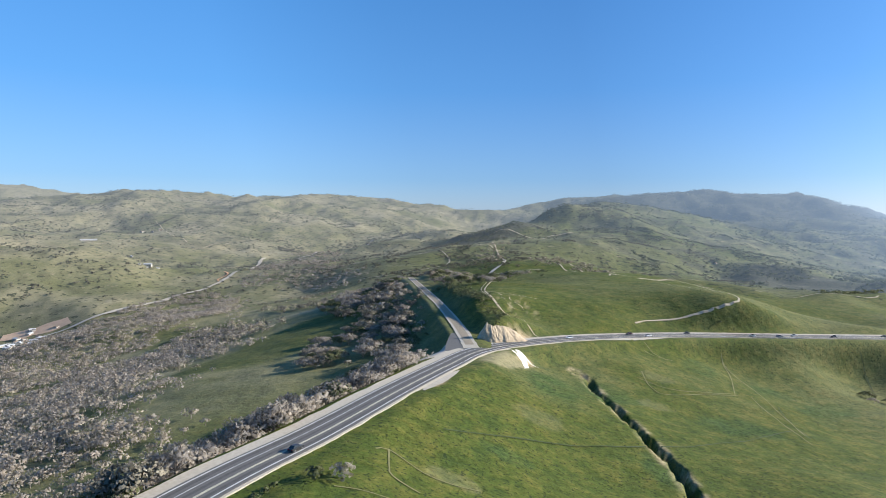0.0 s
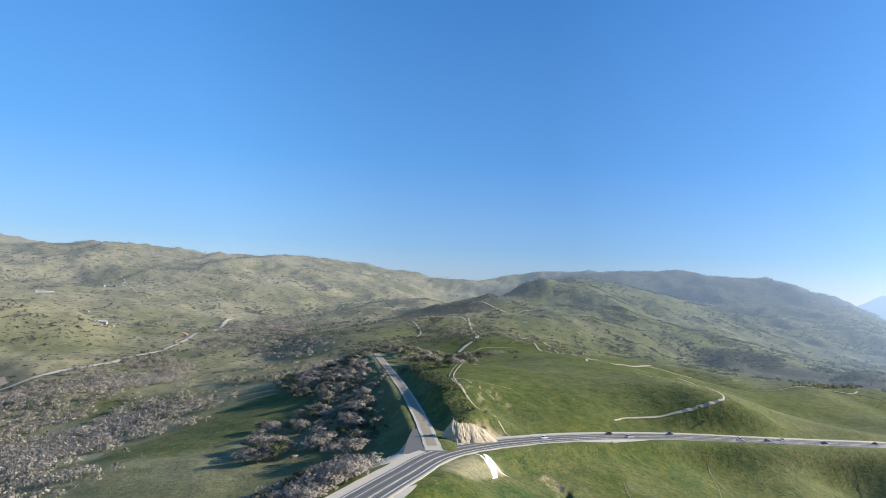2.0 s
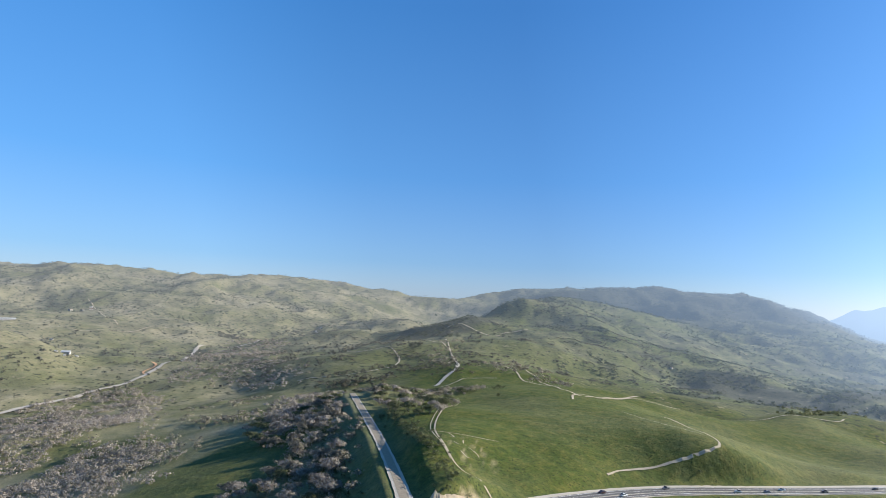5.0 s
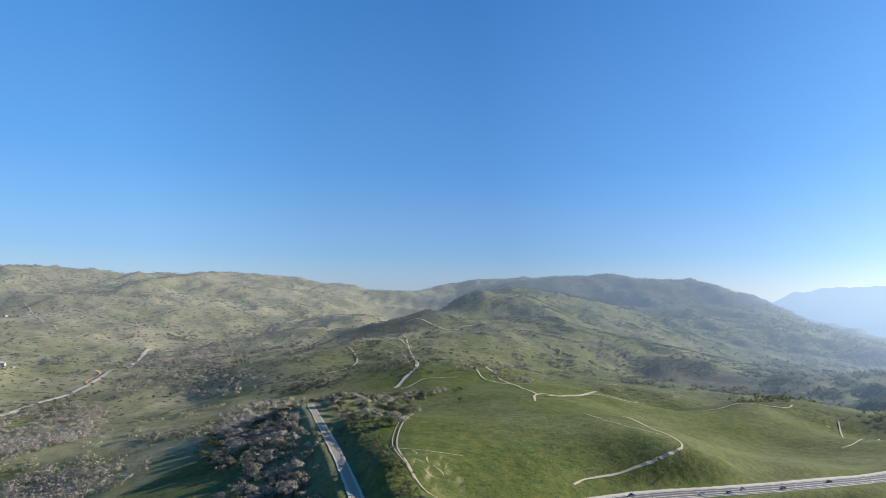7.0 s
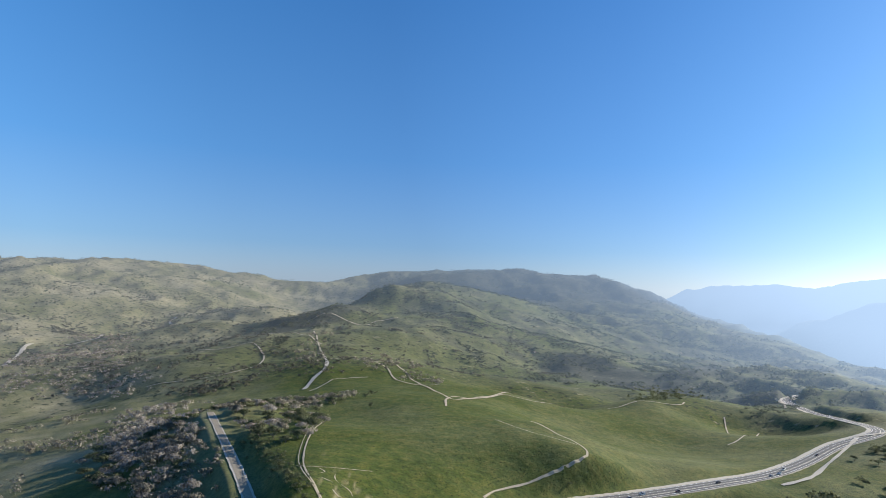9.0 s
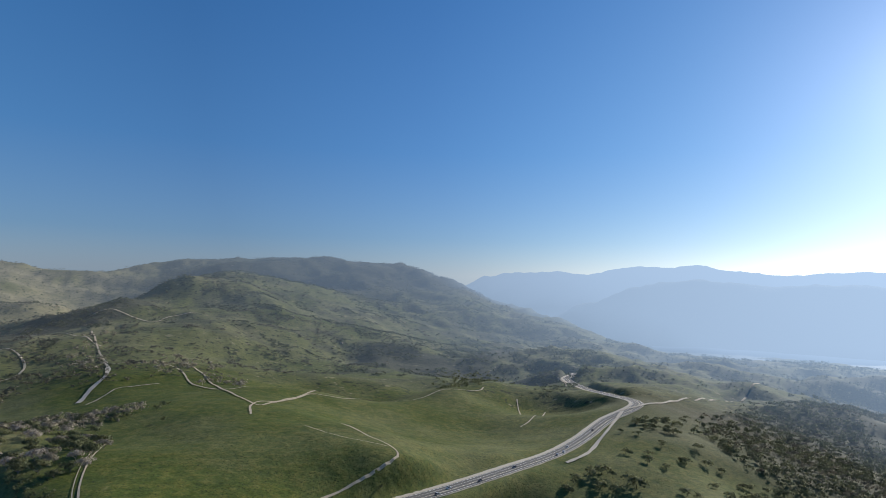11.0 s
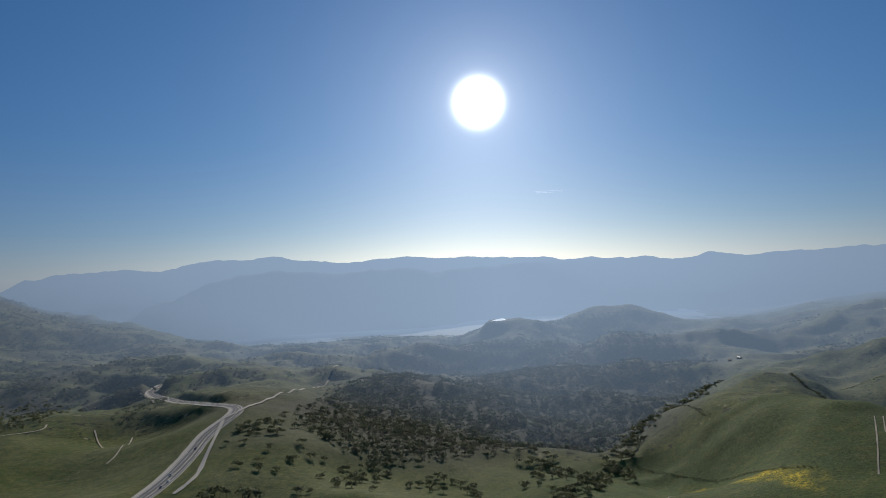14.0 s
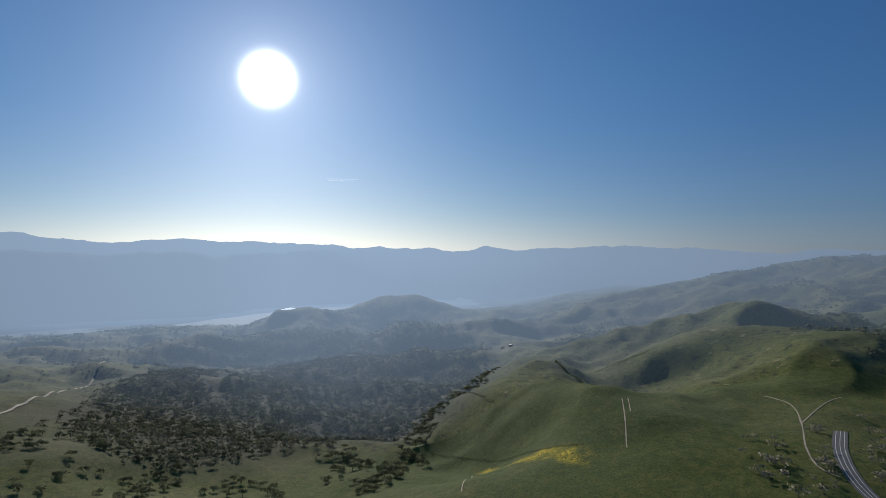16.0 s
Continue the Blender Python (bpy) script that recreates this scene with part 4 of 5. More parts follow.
# Woods and scattered trees further off: joined stands.
def stand_template(seed, faces, size=0.95):
    rng = np.random.RandomState(seed)
    lobes = [((rng.randn() * 1.8, rng.randn() * 1.8, 2.7 + 1.5 * rng.rand()), 2.3 + 1.2 * rng.rand()) for _ in range(5)]
    v, f = leaf_cloud(rng, faces, lobes, size, 0.8)
    tv, tf = [], []
    limb(tv, tf, (0, 0, -1.5), (0, 0, 2.2), 0.35, 0.22, 4)
    return np.concatenate([v, np.array(tv)]), np.array(f + [tuple(i + len(v) for i in q) for q in tf])


TEMPLATES = [stand_template(s, 30, 0.98) for s in (21, 22, 23, 24)]
SMALL = [stand_template(s, 20, 1.25) for s in (31, 32, 33)]
FINE = [stand_template(s, 64, 0.78) for s in (71, 72, 73, 74)]
DENSE = [stand_template(s, 110, 0.8) for s in (61, 62, 63, 64)]
TINY = [stand_template(s, 7, 2.0) for s in (51, 52, 53, 54)]


def stand(name, places, material, label, templates=TEMPLATES):
    rng = np.random.RandomState(len(places))
    vs, fs, ns, base = [], [], [], 0
    spots = np.array([p[:2] for p in places], float)
    far_off = zone(spots[:, 0], spots[:, 1]) > 0
    ground_z = np.zeros(len(spots))
    if far_off.any():
        ground_z[far_off] = relief(spots[far_off, 0], spots[far_off, 1])
    for k in np.where(~far_off)[0]:
        ground_z[k] = floor_z(*spots[k])
    for (x, y, s), gz in zip(places, ground_z):
        tv, tf = templates[rng.randint(len(templates))]
        a = rng.rand() * 6.283
        c, si = math.cos(a) * s, math.sin(a) * s
        sx = 0.85 + 0.4 * rng.rand()
        q = np.stack([x + (tv[:, 0] * c - tv[:, 1] * si) * sx, y + (tv[:, 0] * si + tv[:, 1] * c) * sx, gz + tv[:, 2] * s * (0.85 + 0.3 * rng.rand())], -1)
        vs.append(q)
        out = q - (x, y, q[:, 2].mean() - 2.0 * s)
        ns.append(out / np.linalg.norm(out, axis=1, keepdims=True))
        fs.append(tf + base)
        base += len(tv)
    v, f = np.concatenate(vs), np.concatenate(fs)
    me = bpy.data.meshes.new(name)
    me.vertices.add(len(v))
    me.vertices.foreach_set("co", v.ravel())
    me.loops.add(f.size)
    me.loops.foreach_set("vertex_index", f.ravel().astype(np.int32))
    me.polygons.add(len(f))
    me.polygons.foreach_set("loop_start", np.arange(0, f.size, 4, dtype=np.int32))
    me.update(calc_edges=True)
    me.polygons.foreach_set("use_smooth", np.ones(len(f), bool))
    me.normals_split_custom_set_from_vertices(np.concatenate(ns))
    me.materials.append(material)
    ob = new(name, me)
    # Strength of the haze painted on far trees.
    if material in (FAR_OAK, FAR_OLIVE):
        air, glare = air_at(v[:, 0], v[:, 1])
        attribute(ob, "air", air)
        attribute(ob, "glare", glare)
    return tagged(ob, label, "trees", kind="stuff")


def scatter(seed, count, box, accept, lo, hi):
    rng = np.random.RandomState(seed)
    got = []
    for _ in range(30):
        n = max(200, count * 2)
        x, y = box[0] + rng.rand(n) * (box[2] - box[0]), box[1] + rng.rand(n) * (box[3] - box[1])
        ok = accept(x, y, rng)
        got.append(np.stack([x[ok], y[ok]], -1))
        if sum(map(len, got)) >= count:
            break
    xy = np.concatenate(got)[:count]
    return [(a[0], a[1], s) for a, s in zip(xy, lo + (hi - lo) * rng.rand(len(xy)))]


def clumpy(x, y, wave, level):
    return value_noise(x / wave, y / wave) + 0.5 * value_noise(x / wave * 2.3 + 7, y / wave * 2.3) > level


def grove(seed, poly, count, level=-9.0, wave=60, lo=0.65, hi=1.1, gap=16):
    """Places inside a plan outline, thinned in clumps and kept off the roads."""
    xs, ys = zip(*poly)
    return scatter(seed, count, (min(xs), min(ys), max(xs), max(ys)), lambda x, y, r: inside(x + 14 * r.randn(len(x)), y + 14 * r.randn(len(x)), poly) & ~inside(x, y, FIELD) & clumpy(x, y, wave, level) & clear_of_roads(x, y, gap), lo, hi)


WEST = [(-200, 60), (-170, 200), (-240, 290), (-225, 335), (-262, 470), (-300, 560), (-370, 640), (-430, 740), (-525, 960), (-640, 1040), (-680, 900), (-690, 700), (-640, 420), (-420, 60)]
stand("oak_wood", grove(1, WEST, 6400, -0.16, 60, 0.55, 0.92, 50), TWIGGY, "dense leafless grey-brown oak wood on the valley flat")
stand("oak_wood", grove(2, WEST, 500, 0.0, 50, 0.6, 1.0, 50), OLIVE, "grey-green oaks among the bare wood")
belt = []
for q, d in zip(HW2[5:95], np.gradient(HW2, axis=0)[5:95]):
    d = d / np.linalg.norm(d)
    for o in 17 + 50 * trng.rand(11):
        belt.append((q[0] - d[1] * o, q[1] + d[0] * o, 0.6 + 0.45 * trng.rand()))
belt = [p for p in belt if 20 < p[1] < 322 and not inside(p[0], p[1], FIELD) and clear_of_roads(p[0], p[1], 16)[0]]
stand("slope_wood", belt, BARE, "leafless grey-brown oaks crowding the slope below the highway", FINE)
stand("slope_wood", grove(41, [(-70, 335), (-95, 342), (-150, 470), (-178, 600), (-138, 590), (-100, 440)], 170, -9, 60, 0.5, 0.9, 12), OLIVE, "grey-green oaks on the spoil slope below the old road", FINE)
stand("oak_wood", grove(42, [(-172, 40), (-150, 140), (-150, 215), (-185, 262), (-262, 270), (-250, 60)], 380, -0.25, 50, 0.5, 0.85, 50), TWIGGY, "leafless oaks at the foot of the highway slope", FINE)
stand("field_oaks", grove(3, [(-381, 631), (-301, 631), (-239, 516), (-251, 477), (-291, 478)], 60, -0.2) + grove(4, [(-394, 751), (-272, 656), (-240, 640), (-230, 680), (-305, 730)], 45) + grove(5, [(-420, 700), (-420, 900), (-180, 900), (-250, 700)], 50, 0.15), OLIVE, "grey-green oaks along the fields")
stand("spur_wood", grove(6, [(-290, 860), (-250, 880), (-154, 600), (-126, 490), (-143, 480), (-195, 546), (-250, 700)], 260, -0.35), BARE, "leafless oaks on the spur beside the old road", FINE)
stand("hollow_oaks", grove(7, [(-136, 640), (-102, 650), (-30, 700), (-20, 780), (-150, 800), (-250, 760), (-170, 690)], 360, -0.2, 60, 0.55, 0.95), OLIVE, "grey-green oaks and brush in the hollow", FINE)
stand("hollow_oaks", grove(8, [(-160, 620), (-20, 640), (0, 790), (-190, 800)], 110, 0.0, 60, 0.6, 1.0), EVERGREEN, "dark oaks in the hollow by the old road", FINE)
stand("creek_oaks", grove(9, [(-603, 1111), (-640, 1200), (-740, 1500), (-800, 1900), (-600, 1700), (-474, 1287), (-300, 980), (-460, 1060)], 900, -0.15, 80, 0.6, 1.0), TWIGGY, "leafless oaks along the valley creek", SMALL)
stand("creek_oaks", grove(10, [(-800, 2034), (-815, 2276), (-672, 2223), (-622, 2006)], 180, -0.3, 80, 0.8, 1.2) + grove(11, [(-873, 1839), (-931, 2113), (-814, 2022), (-779, 1781)], 140, -0.3, 80, 0.8, 1.2) + grove(12, [(-285, 973), (-219, 981), (-175, 1023), (-170, 947), (-231, 900)], 70, -0.3), FAR_OLIVE, "grey-green oaks along the valley creek", SMALL)
stand("saddle_oaks", grove(13, [(-141, 1282), (-115, 1500), (-80, 1200), (-85, 1090), (-110, 1060)], 70, -0.3) + grove(14, [(-30, 1040), (41, 1291), (90, 1074), (99, 900), (68, 860), (43, 956)], 110, -0.1), OLIVE, "grey-green oaks on the saddle", SMALL)
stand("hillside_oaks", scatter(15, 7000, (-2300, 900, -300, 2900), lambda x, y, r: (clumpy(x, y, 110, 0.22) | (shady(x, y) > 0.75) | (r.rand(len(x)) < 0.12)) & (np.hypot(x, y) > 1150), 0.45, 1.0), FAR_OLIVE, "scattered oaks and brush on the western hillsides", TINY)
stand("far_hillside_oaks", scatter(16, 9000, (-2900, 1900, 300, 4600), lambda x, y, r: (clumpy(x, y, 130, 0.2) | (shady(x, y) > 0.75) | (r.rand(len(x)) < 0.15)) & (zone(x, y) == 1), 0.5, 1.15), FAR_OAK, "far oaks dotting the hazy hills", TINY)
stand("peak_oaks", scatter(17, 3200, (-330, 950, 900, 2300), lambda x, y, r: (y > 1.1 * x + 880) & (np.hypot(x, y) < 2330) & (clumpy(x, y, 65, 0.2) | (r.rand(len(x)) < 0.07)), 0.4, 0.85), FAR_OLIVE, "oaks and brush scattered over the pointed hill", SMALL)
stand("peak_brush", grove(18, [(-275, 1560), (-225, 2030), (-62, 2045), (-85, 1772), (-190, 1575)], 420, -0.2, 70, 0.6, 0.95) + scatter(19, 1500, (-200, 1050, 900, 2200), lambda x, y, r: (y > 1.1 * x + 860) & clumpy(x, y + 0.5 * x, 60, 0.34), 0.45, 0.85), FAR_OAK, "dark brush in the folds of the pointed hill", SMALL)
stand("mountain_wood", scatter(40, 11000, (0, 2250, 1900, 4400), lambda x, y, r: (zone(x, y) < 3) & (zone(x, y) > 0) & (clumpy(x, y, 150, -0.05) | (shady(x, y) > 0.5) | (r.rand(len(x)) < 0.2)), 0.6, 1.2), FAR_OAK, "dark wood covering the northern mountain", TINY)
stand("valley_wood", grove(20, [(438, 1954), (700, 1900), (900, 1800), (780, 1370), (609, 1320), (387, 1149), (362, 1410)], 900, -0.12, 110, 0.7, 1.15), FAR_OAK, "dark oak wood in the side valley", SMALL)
stand("gully_oaks", grove(21, [(368, 920), (420, 1000), (609, 1339), (701, 1289), (560, 1060), (413, 899)], 160, -0.1), EVERGREEN, "dark oaks in the gully behind the green rolls", SMALL)
stand("loop_wood", grove(22, [(500, 850), (560, 900), (666, 988), (640, 1060), (812, 1270), (1122, 1492), (900, 1150), (700, 930), (600, 850)], 420, -0.15, 60, 0.55, 0.95, 20), FAR_OAK, "dark oaks and brush round the highway loop")
EAST = [(520, 500), (564, 600), (700, 660), (877, 745), (1100, 770), (1320, 640), (1420, 330), (1343, 150), (1000, 170), (843, 205), (720, 235), (640, 330), (513, 450)]
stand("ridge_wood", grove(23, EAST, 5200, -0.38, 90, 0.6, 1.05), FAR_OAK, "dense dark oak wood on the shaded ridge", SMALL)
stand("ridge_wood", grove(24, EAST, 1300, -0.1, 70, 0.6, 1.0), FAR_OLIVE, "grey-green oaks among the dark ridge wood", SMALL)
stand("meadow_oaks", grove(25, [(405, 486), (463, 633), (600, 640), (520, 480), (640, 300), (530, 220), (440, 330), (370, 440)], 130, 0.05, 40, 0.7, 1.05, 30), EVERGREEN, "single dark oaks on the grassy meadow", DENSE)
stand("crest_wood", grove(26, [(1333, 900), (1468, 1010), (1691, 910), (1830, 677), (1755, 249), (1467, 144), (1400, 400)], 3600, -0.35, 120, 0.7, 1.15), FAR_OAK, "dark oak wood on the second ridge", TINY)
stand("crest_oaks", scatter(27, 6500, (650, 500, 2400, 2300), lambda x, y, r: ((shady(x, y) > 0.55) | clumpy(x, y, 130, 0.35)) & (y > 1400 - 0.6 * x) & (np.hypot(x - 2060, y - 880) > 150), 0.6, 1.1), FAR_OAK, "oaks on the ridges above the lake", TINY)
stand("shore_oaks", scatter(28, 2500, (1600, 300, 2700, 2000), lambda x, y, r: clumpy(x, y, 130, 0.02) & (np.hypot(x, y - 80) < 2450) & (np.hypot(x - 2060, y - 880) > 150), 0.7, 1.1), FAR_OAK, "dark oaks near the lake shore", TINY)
stand("roadside_oaks", [(x, y, 1.0 + 0.5 * trng.rand()) for x, y in [(286, 478), (302, 485), (321, 489), (333, 491), (338, 483), (344, 472), (345, 463), (316, 473), (325, 464)]], EVERGREEN, "clump of big dark oaks below the highway", DENSE)
stand("lone_oaks", [(x, y, 0.8 + 0.3 * trng.rand()) for x, y in [(387, 522), (393, 498), (438, 526), (439, 560), (431, 577), (471, 515), (456, 491), (400, 485), (433, 493)]], EVERGREEN, "single dark oaks on the grassy meadow", DENSE)
RAVINE = smooth_line([(470, 240, 0), (560, 226, 0), (640, 222, 0), (710, 222, 0), (828, 205, 0), (960, 160, 0), (1090, 129, 0)], 12)
stand("ravine_oaks", [(q[0] + 10 * trng.randn(), q[1] + 10 * trng.randn(), 0.5 + 0.5 * trng.rand()) for q in RAVINE for _ in range(6)], EVERGREEN, "dark brush and oaks filling the ravine", DENSE)
HEDGES = [[(635, 210), (565, 151), (513, 114), (463, 89), (434, 62)], [(809, 183), (659, 133)], [(948, 66), (815, 37), (683, -13), (600, -20)], [(903, 35), (891, -40), (880, -96)]]
for h, s in zip(HEDGES, (0.22, 0.2, 0.4, 0.28)):
    line = along("hedge", h, 3.0)
    stand("gully_brush", [(q[0] + 1.2 * trng.randn(), q[1] + 1.2 * trng.randn(), s * (0.6 + 0.6 * trng.rand())) for q in line for _ in range(2)], EVERGREEN, "dark brush lining a gully in the grass", SMALL)
stand("slope_oaks", [p for p in grove(29, [(397, -41), (327, -30), (287, -70), (327, -140), (470, -158), (417, -80)], 90, -0.1, 30, 0.5, 0.95) if abs(p[1] + 82 + 0.45 * (p[0] - 327)) > 12], OLIVE, "oaks beside the old road")
stand("east_hill_wood", grove(30, [(986, -320), (744, -267), (693, -315), (599, -256), (560, -330), (800, -520), (1100, -480)], 500, -0.2, 70, 0.7, 1.1), FAR_OAK, "dark oak wood behind the eastern hill", SMALL)
stand("far_east_oaks", scatter(31, 1800, (1400, -1300, 2300, 0), lambda x, y, r: clumpy(x, y, 120, 0.2), 0.6, 1.1), FAR_OAK, "dark oaks on the far south-eastern hills", TINY)

# Scrub on the shaded bank of the old road and along the highway's edge.
bank = []
for q in smooth_line([(-22, 352, 0), (-38, 400, 0), (-62, 462, 0), (-88, 520, 0)], 4):
    bank += [(q[0] - 2 + 4.5 * trng.randn(), q[1] + 3 * trng.randn(), 0.18 + 0.22 * trng.rand()) for _ in range(5)]
bank += [(q[0] + 4.5 * trng.randn() - 10, q[1] + 3 * trng.randn(), 0.2 + 0.25 * trng.rand()) for q in smooth_line([(-68, 350, 0), (-90, 410, 0), (-116, 480, 0), (-150, 600, 0)], 5) for _ in range(3)]
stand("bank_scrub", [p for p in bank if clear_of_roads(p[0], p[1], 9)[0]], EVERGREEN, "dark scrub on the banks of the old road", SMALL)
verge = [(q[0] + d[1] / np.hypot(*d) * (12.5 + 2 * trng.rand()), q[1] - d[0] / np.hypot(*d) * (12.5 + 2 * trng.rand()), 0.12 + 0.16 * trng.rand()) for q, d in zip(HW2[4:46], np.gradient(HW2, axis=0)[4:46]) for _ in range(3)]
stand("verge_scrub", verge, EVERGREEN, "dark low scrub below the highway verge", SMALL)

# Low tufts and weeds in the pasture.
tufts = scatter(19, 22000, (-70, 60, 330, 470), lambda x, y, r: clear_of_roads(x, y, 15) & clumpy(x, y, 16, -0.2) & ((x > -40) | (y < 200)), 0.06, 0.2)
TUFT = [stand_template(s, 5) for s in (41, 42, 43)]
TUFT = [(v[:20] * (1, 1, 0.5) - (0, 0, 0.8), f[:5]) for v, f in TUFT]
stand("grass_tufts", tufts, foliage("weedy_tufts", (0.025, 0.04, 0.014), (0.07, 0.09, 0.03)), "dark weedy tufts in the green pasture", TUFT)
tufts = scatter(20, 5000, (-60, 330, 260, 700), lambda x, y, r: clear_of_roads(x, y, 15) & clumpy(x, y, 20, 0.0), 0.06, 0.2)
stand("grass_tufts", tufts, bpy.data.materials["weedy_tufts"], "dark weedy tufts on the green dome", TUFT)
for x, y, s, mat, lab in ((-47, 134, 0.7, BARE, "grey leafless shrub in the pasture"), (-53, 131, 0.5, EVERGREEN, "dark shrub in the pasture"), (212, 432, 0.9, EVERGREEN, "dark oak beside the pasture"), (222, 424, 0.8, EVERGREEN, "dark oak beside the pasture"), (128, 470, 0.35, EVERGREEN, "dark round bush beside the highway"), (208, 418, 0.6, BARE, "grey leafless oak beside the pasture")):
    ob = stand("shrub", [(x, y, s)], mat, lab, DENSE)
    del ob["kind"]
    tagged(ob, category="shrub")


# ---- buildings ----
WALL_WHITE = speckled("white_siding", (0.3, 0.285, 0.26), (0.5, 0.48, 0.44), 0.6, 0.8)
ROOF_GREY = speckled("pale_metal_roof", (0.3, 0.3, 0.3), (0.52, 0.52, 0.51), 0.5, 0.5)
ROOF_BROWN = speckled("brown_shingles", (0.12, 0.09, 0.07), (0.22, 0.17, 0.13), 0.8, 0.9)
DARK_GLASS, nt, b = shader("dark_glass", 0.08, 0.0, 0.5)
b.inputs["Base Color"].default_value = (0.02, 0.025, 0.03, 1)
DOOR_PAINT = speckled("brown_door_paint", (0.12, 0.08, 0.05), (0.2, 0.14, 0.1), 2.0, 0.6)


def box_mesh(name, x0, y0, z0, x1, y1, z1, material, bevel=0.0):
    bm = bmesh.new()
    bmesh.ops.create_cube(bm, size=1)
    bmesh.ops.transform(bm, matrix=Matrix.Translation(((x0 + x1) / 2, (y0 + y1) / 2, (z0 + z1) / 2)) @ Matrix.Diagonal((x1 - x0, y1 - y0, z1 - z0, 1)), verts=bm.verts)
    if bevel:
        bmesh.ops.bevel(bm, geom=bm.edges[:], offset=bevel, segments=2, affect="EDGES")
    me = bpy.data.meshes.new(name)
    bm.to_mesh(me)
    me.materials.append(material)
    return me


def house(length, depth, height, roof, label):
    root = tagged(new("house"), label, "house")
    a, c = length / 2, depth / 2
    part_mesh("wall", box_mesh("wall", -a, -c, -2.0, a, c, height, WALL_WHITE, 0.03), root)
    e, t = 0.5, 0.2
    rise = depth * 0.22
    v = [(-a - e, -c - e, height), (a + e, -c - e, height), (a + e, 0, height + rise), (-a - e, 0, height + rise), (-a - e, c + e, height), (a + e, c + e, height)]
    v += [(p[0], p[1], p[2] + t) for p in v]
    f = [(0, 1, 2, 3), (3, 2, 5, 4), (7, 6, 9, 8), (8, 9, 10, 11), (0, 6, 7, 1), (4, 5, 11, 10), (0, 3, 9, 6), (3, 4, 10, 9), (1, 7, 8, 2), (2, 8, 11, 5)]
    part_mesh("roof", mesh_of("roof", [Vector(p) for p in v], f, roof), root)
    part_mesh("door", box_mesh("door", -0.5, -c - 0.06, 0, 0.5, -c + 0.05, 2.05, DOOR_PAINT), root)
    k = max(1, int(length / 4.5))
    for i in range(k):
        x = -a + (i + 0.5) * length / k
        if abs(x) < 1.4:
            continue
        w = part_mesh("window", box_mesh("window", x - 0.7, -c - 0.05, 0.95, x + 0.7, -c + 0.05, 2.1, WALL_WHITE), root)
        part_mesh("pane", box_mesh("pane", x - 0.6, -c - 0.07, 1.05, x + 0.6, -c, 2.0, DARK_GLASS), w)
    return root


HOUSES = [house(12, 8, 3.0, ROOF_GREY, "small white house with a pale metal roof"), house(9, 7, 2.8, ROOF_BROWN, "small white house with a brown shingle roof"), house(58, 12, 4.2, ROOF_GREY, "long low white barn on the hillside"), house(16, 9, 3.4, ROOF_GREY, "white farm shed with a metal roof")]
for h in HOUSES[:2]:
    h["group"] = "houses in the valley village"


def settle(ob, x, y, turn, scale=1.0):
    m = pose(x, y, floor_z(x, y) + 0.6, 0, 0, turn) @ Matrix.Diagonal((scale, scale, scale, 1))
    ob.matrix_basis = m


settle(HOUSES[2], -1306, 1534, 40, 0.75)
settle(HOUSES[3], -867, 1190, 20)
settle(HOUSES[0], -692, 707, 30, 0.75)
settle(HOUSES[1], -676, 690, 10, 0.75)
brng = np.random.RandomState(8)
for x, y in ((-606, 603), (-585, 590), (-620, 630), (-693, 727), (-782, 800), (-749, 808), (-776, 763), (-760, 745), (-712, 690), (-690, 668), (-735, 700), (-665, 640), (-648, 615), (-705, 722), (-720, 712), (-735, 735), (-690, 735), (-760, 760), (-775, 785), (-745, 770), (-660, 672), (-650, 655), (-640, 640), (-785, 800), (-715, 745), (-670, 712), (-625, 620), (-1410, 1966), (-1423, 2027), (-1446, 1957), (-1395, 1990), (-1105, 1450), (1424, 114), (1390, 96), (426, 1616)):
    k = brng.randint(2)
    far = 1.2 if math.hypot(x, y) > 2000 else 0.75
    c = copy_thing(HOUSES[k], Matrix())
    settle(c, x, y, brng.rand() * 180, far)
for x, y, s in ((-850, 1200, 0.5), (-880, 1180, 0.45), (-858, 1175, 0.4), (-885, 1208, 0.5)):
    c = copy_thing(HOUSES[3], Matrix())
    settle(c, x, y, brng.rand() * 180, s)


# ---- the sandstone cut at the junction ----
SAND = speckled("crumbling_sandstone", (0.26, 0.2, 0.13), (0.5, 0.41, 0.29), 0.8, 0.95, 0.4)
foot = smooth_line([(-37, 330, 0), (-30, 328, 0), (-20, 334, 0), (-8, 343, 0)], 0.7)
fd = np.gradient(foot[:, :2], axis=0)
fd /= np.linalg.norm(fd, axis=1, keepdims=True)
v, f = [], []
ROWS = 15
for i, p in enumerate(foot):
    tall = 10.5 * min(1, i / 9 + 0.35) * min(1, (len(foot) - i) / 18 + 0.05)
    tall *= 0.85 + 0.45 * float(value_noise(np.array(i / 8.0), np.array(3.3))) + 0.15 * float(value_noise(np.array(i / 2.0), np.array(9.3)))
    for k in range(ROWS):
        h = k / (ROWS - 1)
        flute = 1.1 * float(value_noise(np.array(i / 3.1), np.array(h * 1.2))) + 0.7 * float(value_noise(np.array(i / 1.3), np.array(h * 6)))
        back = 4.8 * h**1.4 - 1.2 + flute
        x, y = p[0] - fd[i, 1] * back, p[1] + fd[i, 0] * back
        v.append((x, y, floor_z(p[0], p[1]) - 0.5 + tall * h + 0.4 * flute))
for i in range(len(foot) - 1):
    for k in range(ROWS - 1):
        a = i * ROWS + k
        f.append((a, a + ROWS, a + ROWS + 1, a + 1))
